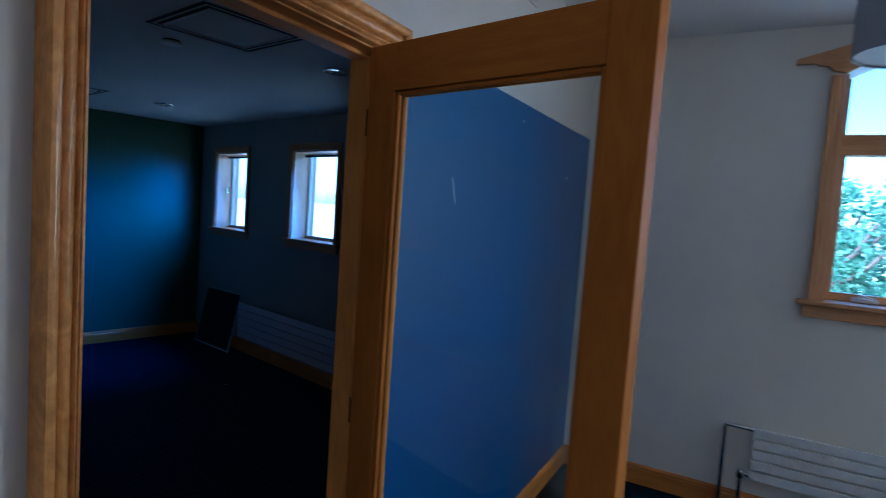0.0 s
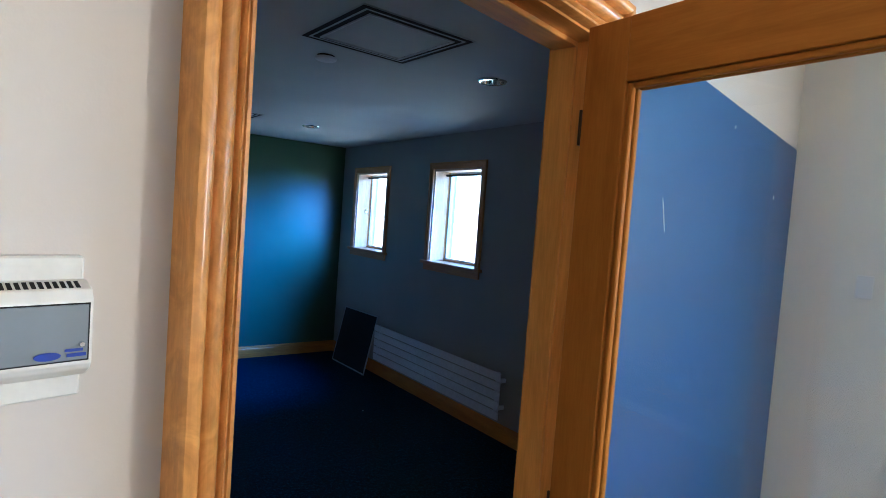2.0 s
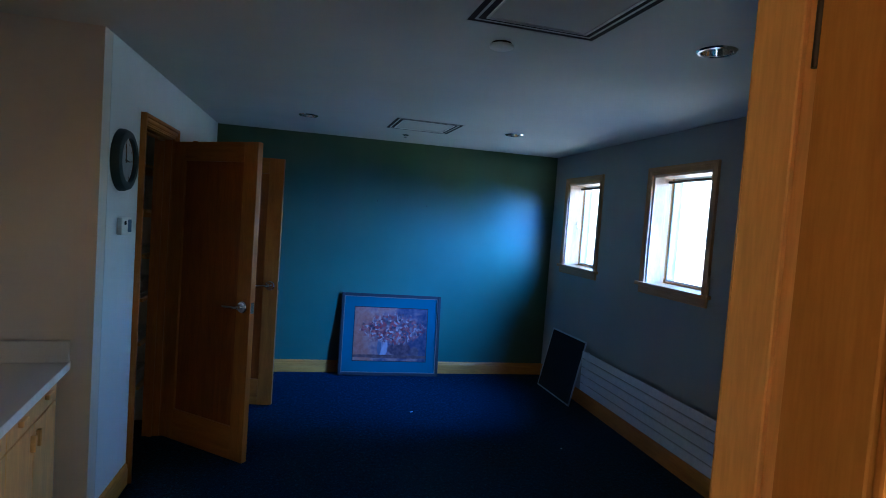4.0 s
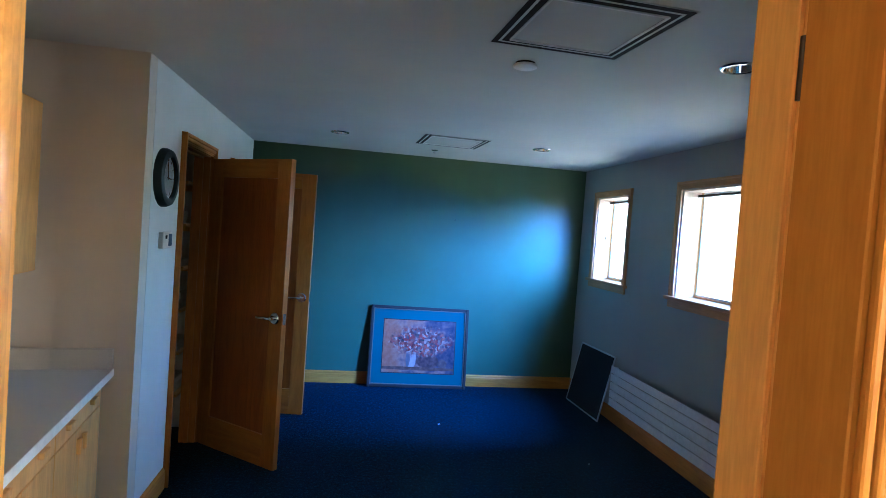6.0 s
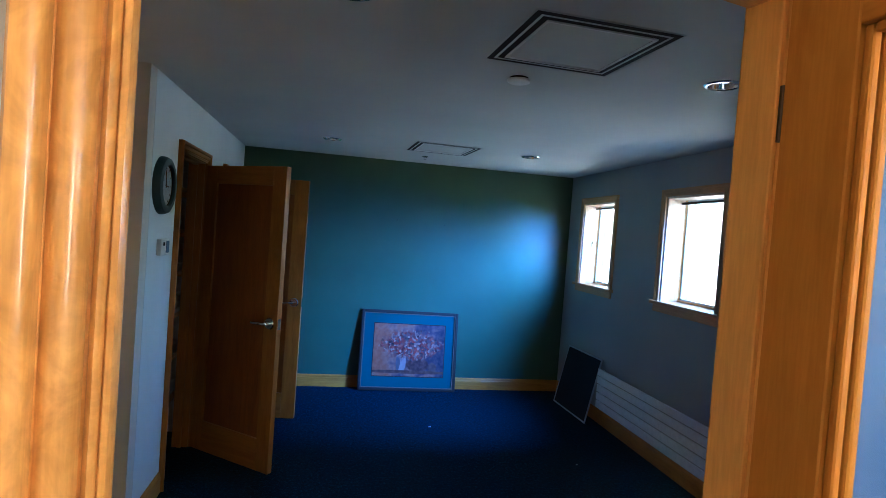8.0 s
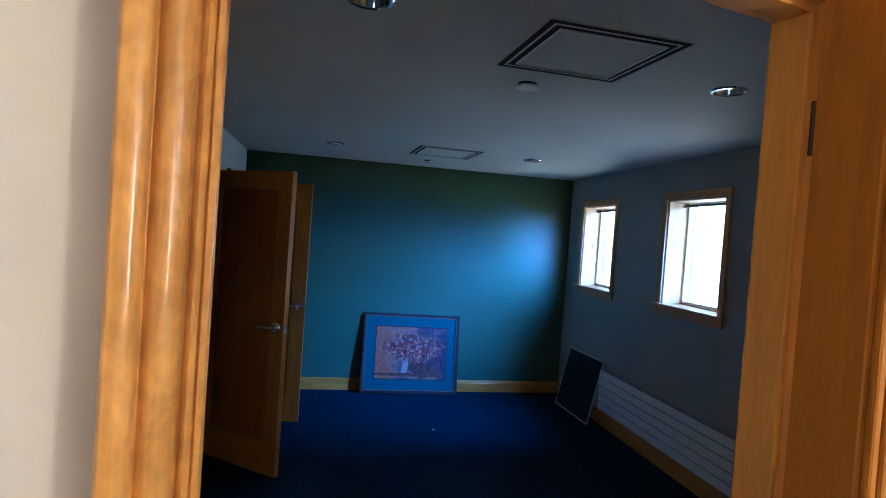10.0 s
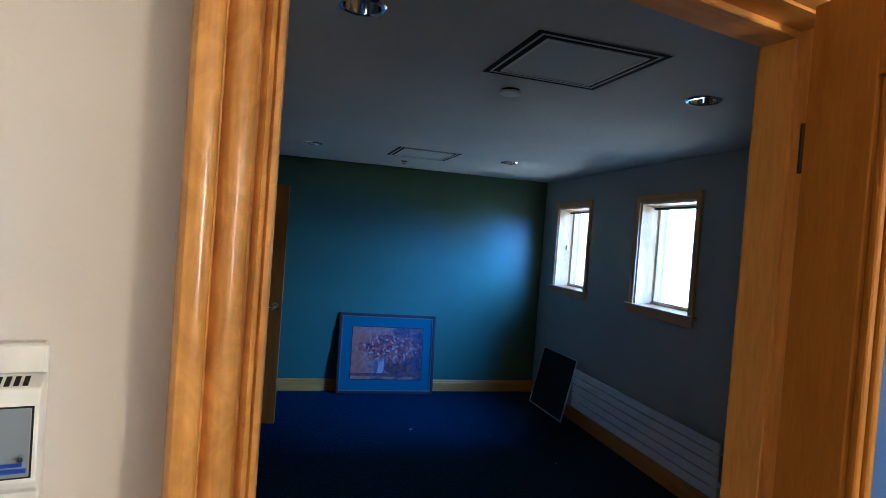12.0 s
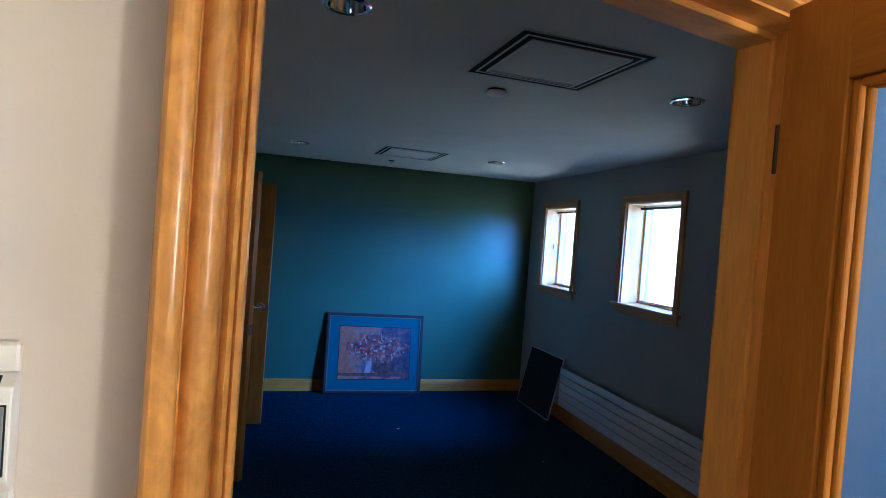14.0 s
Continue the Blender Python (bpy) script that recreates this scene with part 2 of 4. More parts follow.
def flower_print():
    """A loose watercolour of flowers in a vase: warm ground, a cloud of red, cream and violet dabs."""
    m, nt, b = material("flower_print", (0.4, 0.3, 0.3), 0.5, spec=0.2)
    v = coords(nt)
    vor = nt.nodes.new("ShaderNodeTexVoronoi")
    vor.inputs["Scale"].default_value = 46
    wob = nt.nodes.new("ShaderNodeVectorMath")
    wob.operation = "ADD"
    nz = nt.nodes.new("ShaderNodeTexNoise")
    nz.inputs["Scale"].default_value = 18
    nt.links.new(v, nz.inputs["Vector"])
    sc = nt.nodes.new("ShaderNodeVectorMath")
    sc.operation = "SCALE"
    sc.inputs[3].default_value = 0.05
    nt.links.new(nz.outputs["Color"], sc.inputs[0])
    nt.links.new(v, wob.inputs[0])
    nt.links.new(sc.outputs[0], wob.inputs[1])
    nt.links.new(wob.outputs[0], vor.inputs["Vector"])
    sep = nt.nodes.new("ShaderNodeSeparateColor")
    nt.links.new(vor.outputs["Color"], sep.inputs[0])
    dab = ramp(nt, sep.outputs[0], [(0.0, (0.015, 0.012, 0.02)), (0.2, (0.34, 0.045, 0.035)), (0.38, (0.05, 0.03, 0.05)), (0.5, (0.40, 0.15, 0.10)), (0.64, (0.05, 0.05, 0.10)), (0.8, (0.55, 0.46, 0.40)), (1.0, (0.02, 0.03, 0.05))])
    sx = nt.nodes.new("ShaderNodeSeparateXYZ")
    nt.links.new(v, sx.inputs[0])
    across = nt.nodes.new("ShaderNodeMath")
    across.operation, across.inputs[1].default_value = "MULTIPLY_ADD", 0.55
    nt.links.new(sx.outputs[0], across.inputs[0])
    nt.links.new(noise_tex(nt, v, 5, 4), across.inputs[2])
    ground = ramp(nt, across.outputs[0], [(0.30, (0.36, 0.17, 0.09)), (0.46, (0.34, 0.23, 0.19)), (0.58, (0.08, 0.075, 0.14)), (0.72, (0.03, 0.045, 0.11))])

    def patch(cx, cz, rx, rz, ragged, edge):
        """A soft-edged oval on the sheet."""
        mp = nt.nodes.new("ShaderNodeMapping")
        mp.inputs["Scale"].default_value = (1 / rx, 0, 1 / rz)
        mp.inputs["Location"].default_value = (-cx / rx, 0, -cz / rz)
        nt.links.new(v, mp.inputs["Vector"])
        ln = nt.nodes.new("ShaderNodeVectorMath")
        ln.operation = "LENGTH"
        nt.links.new(mp.outputs[0], ln.inputs[0])
        k = nt.nodes.new("ShaderNodeMath")
        k.operation, k.inputs[1].default_value = "MULTIPLY_ADD", ragged
        nt.links.new(noise_tex(nt, v, 16, 3), k.inputs[0])
        nt.links.new(ln.outputs["Value"], k.inputs[2])
        return ramp(nt, k.outputs[0], [(0.5, (1, 1, 1)), (0.5 + edge, (0, 0, 0))]), k

    col = ground
    for cx, cz, rx, rz, ragged, tone in ((-0.075, -0.12, 0.11, 0.24, 0.15, (0.42, 0.44, 0.50)), (-0.11, -0.12, 0.05, 0.22, 0.2, (0.13, 0.16, 0.22)), (0.10, -0.15, 0.30, 0.16, 0.25, (0.07, 0.04, 0.05)), (0.25, -0.17, 0.12, 0.12, 0.3, (0.10, 0.075, 0.085)), (0.0, -0.225, 1.2, 0.04, 0.2, (0.10, 0.06, 0.05))):
        m1, _ = patch(cx, cz, rx, rz, ragged, 0.08)
        col = mix(nt, m1, col, tone)
    m1, _ = patch(0.02, 0.055, 0.86, 0.44, 0.45, 0.12)
    col = mix(nt, m1, col, dab)
    col = mix(nt, 0.20, col, ramp(nt, noise_tex(nt, v, 22, 4), [(0.40, (0.03, 0.025, 0.04)), (0.65, (0.36, 0.28, 0.25))]))
    col = mix(nt, 1.0, col, (0.95, 0.62, 0.46), "MULTIPLY")
    nt.links.new(col, b.inputs["Base Color"])
    return m


def leaf_material():
    m, nt, b = material("leaves", (0.08, 0.13, 0.06), 0.6)
    gi = nt.nodes.new("ShaderNodeNewGeometry")
    col = ramp(nt, gi.outputs["Random Per Island"], [(0.0, (0.055, 0.100, 0.055)), (0.5, (0.085, 0.145, 0.080)), (1.0, (0.120, 0.185, 0.105))])
    nt.links.new(col, b.inputs["Base Color"])
    tl = nt.nodes.new("ShaderNodeBsdfTranslucent")
    nt.links.new(mix(nt, 1.0, col, (2.4, 2.4, 2.4), "MULTIPLY"), tl.inputs[0])
    mx = nt.nodes.new("ShaderNodeMixShader")
    mx.inputs[0].default_value = 0.5
    nt.links.new(b.outputs[0], mx.inputs[1])
    nt.links.new(tl.outputs[0], mx.inputs[2])
    nt.links.new(mx.outputs[0], nt.nodes["Material Output"].inputs[0])
    return m


# ground surface unseen; pale tone added so it bounces sun to the ceiling
def bounce_ground_material():
    m, nt, b = material("pale_bounce_ground", (0.34, 0.31, 0.26), 0.9)
    v = coords(nt)
    col = ramp(nt, noise_tex(nt, v, 30, 8, 0.7), [(0.3, (0.27, 0.25, 0.21)), (0.7, (0.42, 0.38, 0.32))])
    col = mix(nt, 0.4, col, ramp(nt, noise_tex(nt, v, 0.8, 4), [(0.35, (0.27, 0.26, 0.20)), (0.65, (0.40, 0.36, 0.30))]))
    nt.links.new(col, b.inputs["Base Color"])
    return m


CARPET, PANE, DOORGLASS, PRINT, LEAF, BOUNCE_GROUND = carpet(), glass("window_glass"), glass("door_glass", (0.93, 0.96, 0.97)), flower_print(), leaf_material(), bounce_ground_material()
BARK = plain("bark", (0.10, 0.07, 0.05), 0.9, amount=0.3, scale=12)


# ---- mesh helpers ----
def box(bm, x0, x1, y0, y1, z0, z1, bevel=0.0, seg=1):
    vs = [bm.verts.new(p) for p in ((x0, y0, z0), (x1, y0, z0), (x1, y1, z0), (x0, y1, z0), (x0, y0, z1), (x1, y0, z1), (x1, y1, z1), (x0, y1, z1))]
    fs = [bm.faces.new([vs[i] for i in q]) for q in ((3, 2, 1, 0), (4, 5, 6, 7), (0, 1, 5, 4), (1, 2, 6, 5), (2, 3, 7, 6), (3, 0, 4, 7))]
    if bevel:
        es = list({e for f in fs for e in f.edges})
        bmesh.ops.bevel(bm, geom=es, offset=bevel, segments=seg, affect="EDGES", profile=0.5)
    return bm


def boxes(*rows, bevel=0.0, seg=1):
    bm = bmesh.new()
    for r in rows:
        box(bm, *r, bevel=bevel, seg=seg)
    return bm


def disc_profile(bm, rings, n=32, axis="z", at=(0, 0, 0)):
    """A turned shape: rings of (radius, height) about an axis; closed where the radius is 0."""
    def place(r, h, a):
        c, s = r * math.cos(a), r * math.sin(a)
        p = {"z": (c, s, h), "y": (c, h, s), "x": (h, c, s)}[axis]
        return tuple(p[i] + at[i] for i in range(3))
    loops = []
    for r, h in rings:
        if r == 0:
            loops.append([bm.verts.new(place(0, h, 0))])
        else:
            loops.append([bm.verts.new(place(r, h, 2 * math.pi * i / n)) for i in range(n)])
    for a, b in zip(loops, loops[1:]):
        for i in range(n):
            j = (i + 1) % n
            q = [a[i % len(a)], a[j % len(a)], b[j % len(b)], b[i % len(b)]]
            q = list(dict.fromkeys(q))
            if len(q) > 2:
                bm.faces.new(q)
    bmesh.ops.recalc_face_normals(bm, faces=bm.faces[:])
    return bm


def tube(bm, points, r, n=12):
    """A round bar along points."""
    loops = []
    pts = [Vector(p) for p in points]
    for i, p in enumerate(pts):
        d = (pts[min(i + 1, len(pts) - 1)] - pts[max(i - 1, 0)]).normalized()
        a = d.orthogonal().normalized() if not loops else (loops[-1][1] - d * loops[-1][1].dot(d)).normalized()
        b = d.cross(a)
        loops.append(([bm.verts.new(p + r * (math.cos(2 * math.pi * k / n) * a + math.sin(2 * math.pi * k / n) * b)) for k in range(n)], a))
    for (u, _), (w, _) in zip(loops, loops[1:]):
        for k in range(n):
            bm.faces.new((u[k], u[(k + 1) % n], w[(k + 1) % n], w[k]))
    bm.faces.new(loops[0][0][::-1])
    bm.faces.new(loops[-1][0])
    bmesh.ops.recalc_face_normals(bm, faces=bm.faces[:])
    return bm


def part(name, bm, mat, parent=None, label="", smooth=False, at=None):
    me = bpy.data.meshes.new(name)
    if smooth:
        for f in bm.faces:
            f.smooth = True
        for e in bm.edges:
            if len(e.link_faces) == 2 and e.calc_face_angle(0) > radians(38):
                e.smooth = False
    bm.to_mesh(me)
    bm.free()
    me.materials.append(mat)
    ob = new(name, me)
    if parent is not None:
        ob.parent = parent
    if at is not None:
        ob.matrix_basis = at
    if label:
        tagged(ob, label)
    return ob


def thing(name, m, label, category, group="", kind=""):
    ob = new(name)
    ob.matrix_basis = m
    return tagged(ob, label, category, group, kind)


def wall_mesh(x0, x1, z0, z1, thick, holes):
    """A wall in its own frame: x along it, y from its face (0) into it, with holes (x0, x1, z0, z1) right through."""
    xs = sorted({x0, x1, *(h[0] for h in holes), *(h[1] for h in holes)})
    zs = sorted({z0, z1, *(h[2] for h in holes), *(h[3] for h in holes)})
    bm = bmesh.new()

    def solid(i, k):
        if not (0 <= i < len(xs) - 1 and 0 <= k < len(zs) - 1):
            return False
        cx, cz = (xs[i] + xs[i + 1]) / 2, (zs[k] + zs[k + 1]) / 2
        return not any(h[0] < cx < h[1] and h[2] < cz < h[3] for h in holes)

    def quad(*p):
        bm.faces.new([bm.verts.new(q) for q in p])

    for i in range(len(xs) - 1):
        for k in range(len(zs) - 1):
            if not solid(i, k):
                continue
            a, b, c, d = xs[i], xs[i + 1], zs[k], zs[k + 1]
            quad((a, 0, c), (b, 0, c), (b, 0, d), (a, 0, d))
            quad((a, thick, c), (a, thick, d), (b, thick, d), (b, thick, c))
            if not solid(i - 1, k):
                quad((a, 0, c), (a, 0, d), (a, thick, d), (a, thick, c))
            if not solid(i + 1, k):
                quad((b, 0, c), (b, thick, c), (b, thick, d), (b, 0, d))
            if not solid(i, k - 1):
                quad((a, 0, c), (a, thick, c), (b, thick, c), (b, 0, c))
            if not solid(i, k + 1):
                quad((a, 0, d), (b, 0, d), (b, thick, d), (a, thick, d))
    bmesh.ops.remove_doubles(bm, verts=bm.verts[:], dist=1e-5)
    bmesh.ops.recalc_face_normals(bm, faces=bm.faces[:])
    return bm


def structure(name, bm, mat, m=None, label="", category=""):
    ob = part(name, bm, mat, at=m)
    return tagged(ob, label, category, kind="structure")


# moulded door casing: (distance outwards from the opening, thickness)
CASING = [(0.0, 0.0), (0.0, 0.013), (0.003, 0.0155), (0.008, 0.0155), (0.010, 0.0140), (0.0125, 0.0165), (0.016, 0.0175), (0.0195, 0.0165), (0.021, 0.0145), (0.0235, 0.0145),
          (0.0255, 0.018), (0.030, 0.0205), (0.036, 0.022), (0.043, 0.0225), (0.049, 0.0215), (0.0525, 0.0195), (0.054, 0.0195), (0.0555, 0.024), (0.058, 0.0265), (0.062, 0.0278),
          (0.070, 0.0285), (0.076, 0.028), (0.079, 0.0265), (0.080, 0.023), (0.080, 0.0)]
FLAT = [(0.0, 0.0), (0.0, 0.014), (0.004, 0.017), (0.040, 0.017), (0.044, 0.021), (0.056, 0.021), (0.058, 0.019), (0.058, 0.0)]


def moulding(a, b, out_a, out_b, profile):
    """A moulding from a to b (x, z on the wall's face); out_a, out_b: how its width runs outwards at either end (mitres)."""
    bm = bmesh.new()
    la = [bm.verts.new((a[0] + w * out_a[0], -t, a[1] + w * out_a[1])) for w, t in profile]
    lb = [bm.verts.new((b[0] + w * out_b[0], -t, b[1] + w * out_b[1])) for w, t in profile]
    for i in range(len(profile)):
        j = (i + 1) % len(profile)
        bm.faces.new((la[i], la[j], lb[j], lb[i]))
    bm.faces.new(la)
    bm.faces.new(lb[::-1])
    bmesh.ops.recalc_face_normals(bm, faces=bm.faces[:])
    return bm


CASING = [(w * 0.88, t * 1.4) for w, t in CASING]
# the doorway's casing has a deep back band: it stands out further towards its outer edge
DEEP_CASING = [(w * 1.075, t if t < 0.0185 else 0.0185 + (t - 0.0185) * 1.75) for w, t in CASING]


def casing(parent, x0, x1, zt, profile, wz, wx, z0=0.0):
    part("casing_left", moulding((x0, z0), (x0, zt), (-1, 0), (-1, 1), profile), wz, parent, smooth=True)
    part("casing_right", moulding((x1, z0), (x1, zt), (1, 0), (1, 1), profile), wz, parent, smooth=True)
    part("casing_head", moulding((x0, zt), (x1, zt), (-1, 1), (1, 1), profile), wx, parent, smooth=True)


# ---- the plan ----
CH = 2.40                                  # ceiling of the inner room
CH2 = 2.76                                 # ceiling of the front room
FAR_Y, WIN_X, LEFT_X, ALC_Y = 5.09, 3.10, -0.40, 2.20
W = Matrix.Translation((1.1, -0.137, 0)) @ Matrix.Rotation(radians(12.5), 4, "Z")   # doorway wall, seen from the front room
WFAR = Matrix.Translation((0, FAR_Y, 0))
WWIN = Matrix.Translation((WIN_X, 0, 0)) @ Matrix.Rotation(radians(-90), 4, "Z")
WLEFT = Matrix.Translation((LEFT_X, 0, 0)) @ Matrix.Rotation(radians(90), 4, "Z")
WRIGHT = W @ Matrix.Translation((2.38, 0, 0)) @ Matrix.Rotation(radians(-90), 4, "Z")
DOOR_L, DOOR_R, DOOR_T = -0.748, 0.058, 2.075
WT = 0.125

DOWNLIGHTS = ((2.13, 1.366), (0.54, 0.972), (2.172, 3.91), (0.462, 4.045))


def wall_line(x, v=0.06):
    """y on a line parallel to the doorway wall, v behind its face."""
    return -0.137 + math.tan(radians(12.5)) * (x - 1.1) + v / math.cos(radians(12.5))


def slanted(x0, x1, y1, z0, z1):
    bm = boxes((x0, x1, 0, y1, z0, z1))
    for q in bm.verts:
        if q.co.y < 1:
            q.co.y = wall_line(q.co.x)
    return bm


def ceiling_mesh():
    """The ceiling, with round holes for the recessed lights."""
    bm = bmesh.new()
    loops = [[(-1.3, wall_line(-1.3)), (3.3, wall_line(3.3)), (3.3, 5.3), (-1.3, 5.3)]]
    loops += [[(x + 0.062 * math.cos(2 * math.pi * k / 32), y + 0.062 * math.sin(2 * math.pi * k / 32)) for k in range(32)] for x, y in DOWNLIGHTS]
    edges = []
    for lp in loops:
        vs = [bm.verts.new((x, y, CH)) for x, y in lp]
        edges += [bm.edges.new((vs[i], vs[(i + 1) % len(vs)])) for i in range(len(vs))]
    bmesh.ops.triangle_fill(bm, use_beauty=True, use_dissolve=False, edges=edges, normal=(0, 0, -1))
    top = slanted(-1.3, 3.3, 5.3, CH + 0.13, CH + 0.16)
    me = bpy.data.meshes.new("slab")
    top.to_mesh(me)
    top.free()
    bm.from_mesh(me)
    bpy.data.meshes.remove(me)
    return bm


# floor and ceilings
structure("floor", slanted(-1.3, 3.3, 5.3, -0.2, 0.0), CARPET, None, "dark blue flecked carpet on the floor", "floor")
structure("floor_front_room", boxes((-3.0, 2.6, -4.7, 0.059, -0.2, -0.002)), CARPET, W, "dark blue carpet in the front room", "floor")
structure("ceiling", ceiling_mesh(), CEIL_DIMMED, None, "plain white painted ceiling, toned darker for its dim light", "ceiling")
structure("ceiling_front_room", boxes((-3.0, 2.6, -4.6, 0.06, CH2, CH2 + 0.15)), CEIL_BOUNCE, W, "plain ceiling of the front room, paled to bounce light", "ceiling")

# roof added unseen over the inner room; deep eave shades the two small windows
roof = boxes((-1.7, 4.15, 0, 5.75, CH + 0.17, CH + 0.30))
for q in roof.verts:
    if q.co.y < 1:
        q.co.y = wall_line(q.co.x, 0.13)
structure("roof", roof, CREAM, None, "unseen flat roof whose deep eave is added to cut sky light", "roof")

# walls of the inner room
structure("wall_far", wall_mesh(-1.3, 3.35, 0, CH, 0.2, []), TEAL, WFAR, "teal painted end wall with two small nails", "wall")
W1, W2 = (-4.722, -4.068, 1.268, 2.095), (-3.232, -2.558, 1.268, 2.095)
structure("wall_windows", wall_mesh(-5.09, -0.40, 0, CH, 0.26, [W1, W2]), GREY, WWIN, "grey painted outer wall with two small windows", "wall")
D2, D3 = (2.828, 3.452, 0.0, 2.045), (4.15, 4.87, 0.0, 2.045)
structure("wall_left", wall_mesh(ALC_Y + 0.10, 5.09, 0, CH, 0.11, [(D[0] - 0.02, D[1] + 0.02, 0.0, 2.06) for D in (D2, D3)]), WHITEWALL, WLEFT, "pale grey wall with two closet doors", "wall")
structure("wall_alcove", wall_mesh(-1.3, LEFT_X - 0.001, 0, CH, 0.11, []), BEIGE, Matrix.Translation((0, ALC_Y, 0)), "beige return wall beside the counter", "wall")
structure("wall_alcove_back", wall_mesh(-0.56, ALC_Y, 0, CH, 0.1, []), BEIGE, Matrix.Translation((-1.14, 0, 0)) @ Matrix.Rotation(radians(90), 4, "Z"), "beige wall behind the counter", "wall")
structure("wall_closet", wall_mesh(ALC_Y + 0.1, 5.09, 0, CH, 0.1, []), BEIGE, Matrix.Translation((-1.14, 0, 0)) @ Matrix.Rotation(radians(90), 4, "Z"), "back wall of the closets", "wall")

# doorway wall: its upper part is taller towards the front room
door_hole = (DOOR_L - 0.06, DOOR_R + 0.048, 0.0, DOOR_T + 0.02)
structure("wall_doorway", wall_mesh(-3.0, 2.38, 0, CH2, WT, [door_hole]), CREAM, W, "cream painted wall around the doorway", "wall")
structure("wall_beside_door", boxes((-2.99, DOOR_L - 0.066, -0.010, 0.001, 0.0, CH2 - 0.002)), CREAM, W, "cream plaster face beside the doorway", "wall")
structure("wall_blue_field", boxes((0.145, 2.378, -0.004, 0.002, 0.0, 2.152)), BLUE, W, "glossy blue painted field on the cream wall", "wall")
scrape = bmesh.new()
tube(scrape, [(0.542, -0.0026, 1.758), (0.551, -0.0042, 1.730), (0.563, -0.0044, 1.698), (0.580, -0.0024, 1.660)], 0.0020, 6)
structure("paint_scrape", scrape, WHITE, W, "pale scrape in the blue wall paint", "scrape")
for x, z, r in ((1.938, 1.867, 0.011), (1.200, 2.071, 0.008)):
    structure("paint_chip", disc_profile(bmesh.new(), [(0, -0.0015), (r * 0.7, -0.0013), (r, 0.001)], 9, "y"), WHITE, W @ Matrix.Translation((x, -0.004, z)) @ Matrix.Diagonal((0.7, 1, 1.2, 1)), "small pale chip in the blue wall paint", "paint chip")
WB = (1.335, 2.35, 1.285, 2.50)
# second hole: unseen opening, added for the front room's area lamp
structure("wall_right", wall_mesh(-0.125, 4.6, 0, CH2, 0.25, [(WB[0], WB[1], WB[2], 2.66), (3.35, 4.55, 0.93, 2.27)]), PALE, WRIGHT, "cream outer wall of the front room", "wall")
structure("wall_back", wall_mesh(-2.6, 3.0, 0, CH2, 0.15, []), CREAM, W @ Matrix.Translation((0, -4.6, 0)) @ Matrix.Rotation(radians(180), 4, "Z"), "plain cream wall at the back", "wall")
structure("wall_side", wall_mesh(-4.6, 0.1, 0, CH2, 0.15, []), CREAM, W @ Matrix.Translation((-3.0, 0, 0)) @ Matrix.Rotation(radians(90), 4, "Z"), "plain cream side wall", "wall")


# ---- baseboards ----
def baseboard(m, x0, x1, mat, h=0.125):
    bm = bmesh.new()
    prof = [(0, 0), (-0.016, 0), (-0.016, h - 0.032), (-0.013, h - 0.026), (-0.013, h - 0.014), (-0.008, h - 0.006), (-0.004, h), (0, h)]
    a = [bm.verts.new((x0, y, z)) for y, z in prof]
    b = [bm.verts.new((x1, y, z)) for y, z in prof]
    for i in range(len(prof) - 1):
        bm.faces.new((a[i], b[i], b[i + 1], a[i + 1]))
    bm.faces.new(a)
    bm.faces.new(b[::-1])
    bmesh.ops.recalc_face_normals(bm, faces=bm.faces[:])
    structure("baseboard", bm, mat, m, "honey-coloured wooden baseboard", "baseboard")


baseboard(WFAR, LEFT_X, WIN_X, TRIM_X)
baseboard(WWIN, -5.07, -0.45, TRIM_X)
baseboard(WLEFT, ALC_Y, 2.748, TRIM_X)
baseboard(WLEFT, 3.532, 4.07, TRIM_X)
baseboard(W, DOOR_R + 0.085, 2.36, TRIM_X)
baseboard(W @ Matrix.Translation((0, -0.010, 0)), -2.98, DOOR_L - 0.085, TRIM_X)
baseboard(WRIGHT, 0.0, 4.6, TRIM_X)


# ---- door frames ----
def door_frame(name, m, x0, x1, zt, depth, profile, label, stop_at, lap=0.0, lap_right=0.0, wz=None, wx=None, cz=None, cx=None):
    wz, wx, cz, cx = wz or WOOD_Z, wx or WOOD_X, cz or FIGURED_Z, cx or FIGURED_X
    t = thing(name, m, label, "door frame", kind="structure")
    part("jamb_left", boxes((x0 - 0.02, x0, 0.001, depth, 0, zt + 0.02)), wz, t)
    part("jamb_right", boxes((x1, x1 + 0.02, 0.001, depth, 0, zt + 0.02)), wz, t)
    part("jamb_head", boxes((x0, x1, 0.001, depth, zt, zt + 0.02)), wx, t)
    s0, s1 = stop_at
    part("stop_left", boxes((x0, x0 + 0.012, s0, s1, 0, zt - 0.012), bevel=0.002), wz, t)
    part("stop_right", boxes((x1 - 0.012, x1, s0, s1, 0, zt - 0.012), bevel=0.002), wz, t)
    part("stop_head", boxes((x0, x1, s0, s1, zt - 0.012, zt), bevel=0.002), wx, t)
    casing(t, x0 + lap - 0.005, x1 + 0.005 - lap_right, zt + 0.005, profile, cz, cx)
    return t


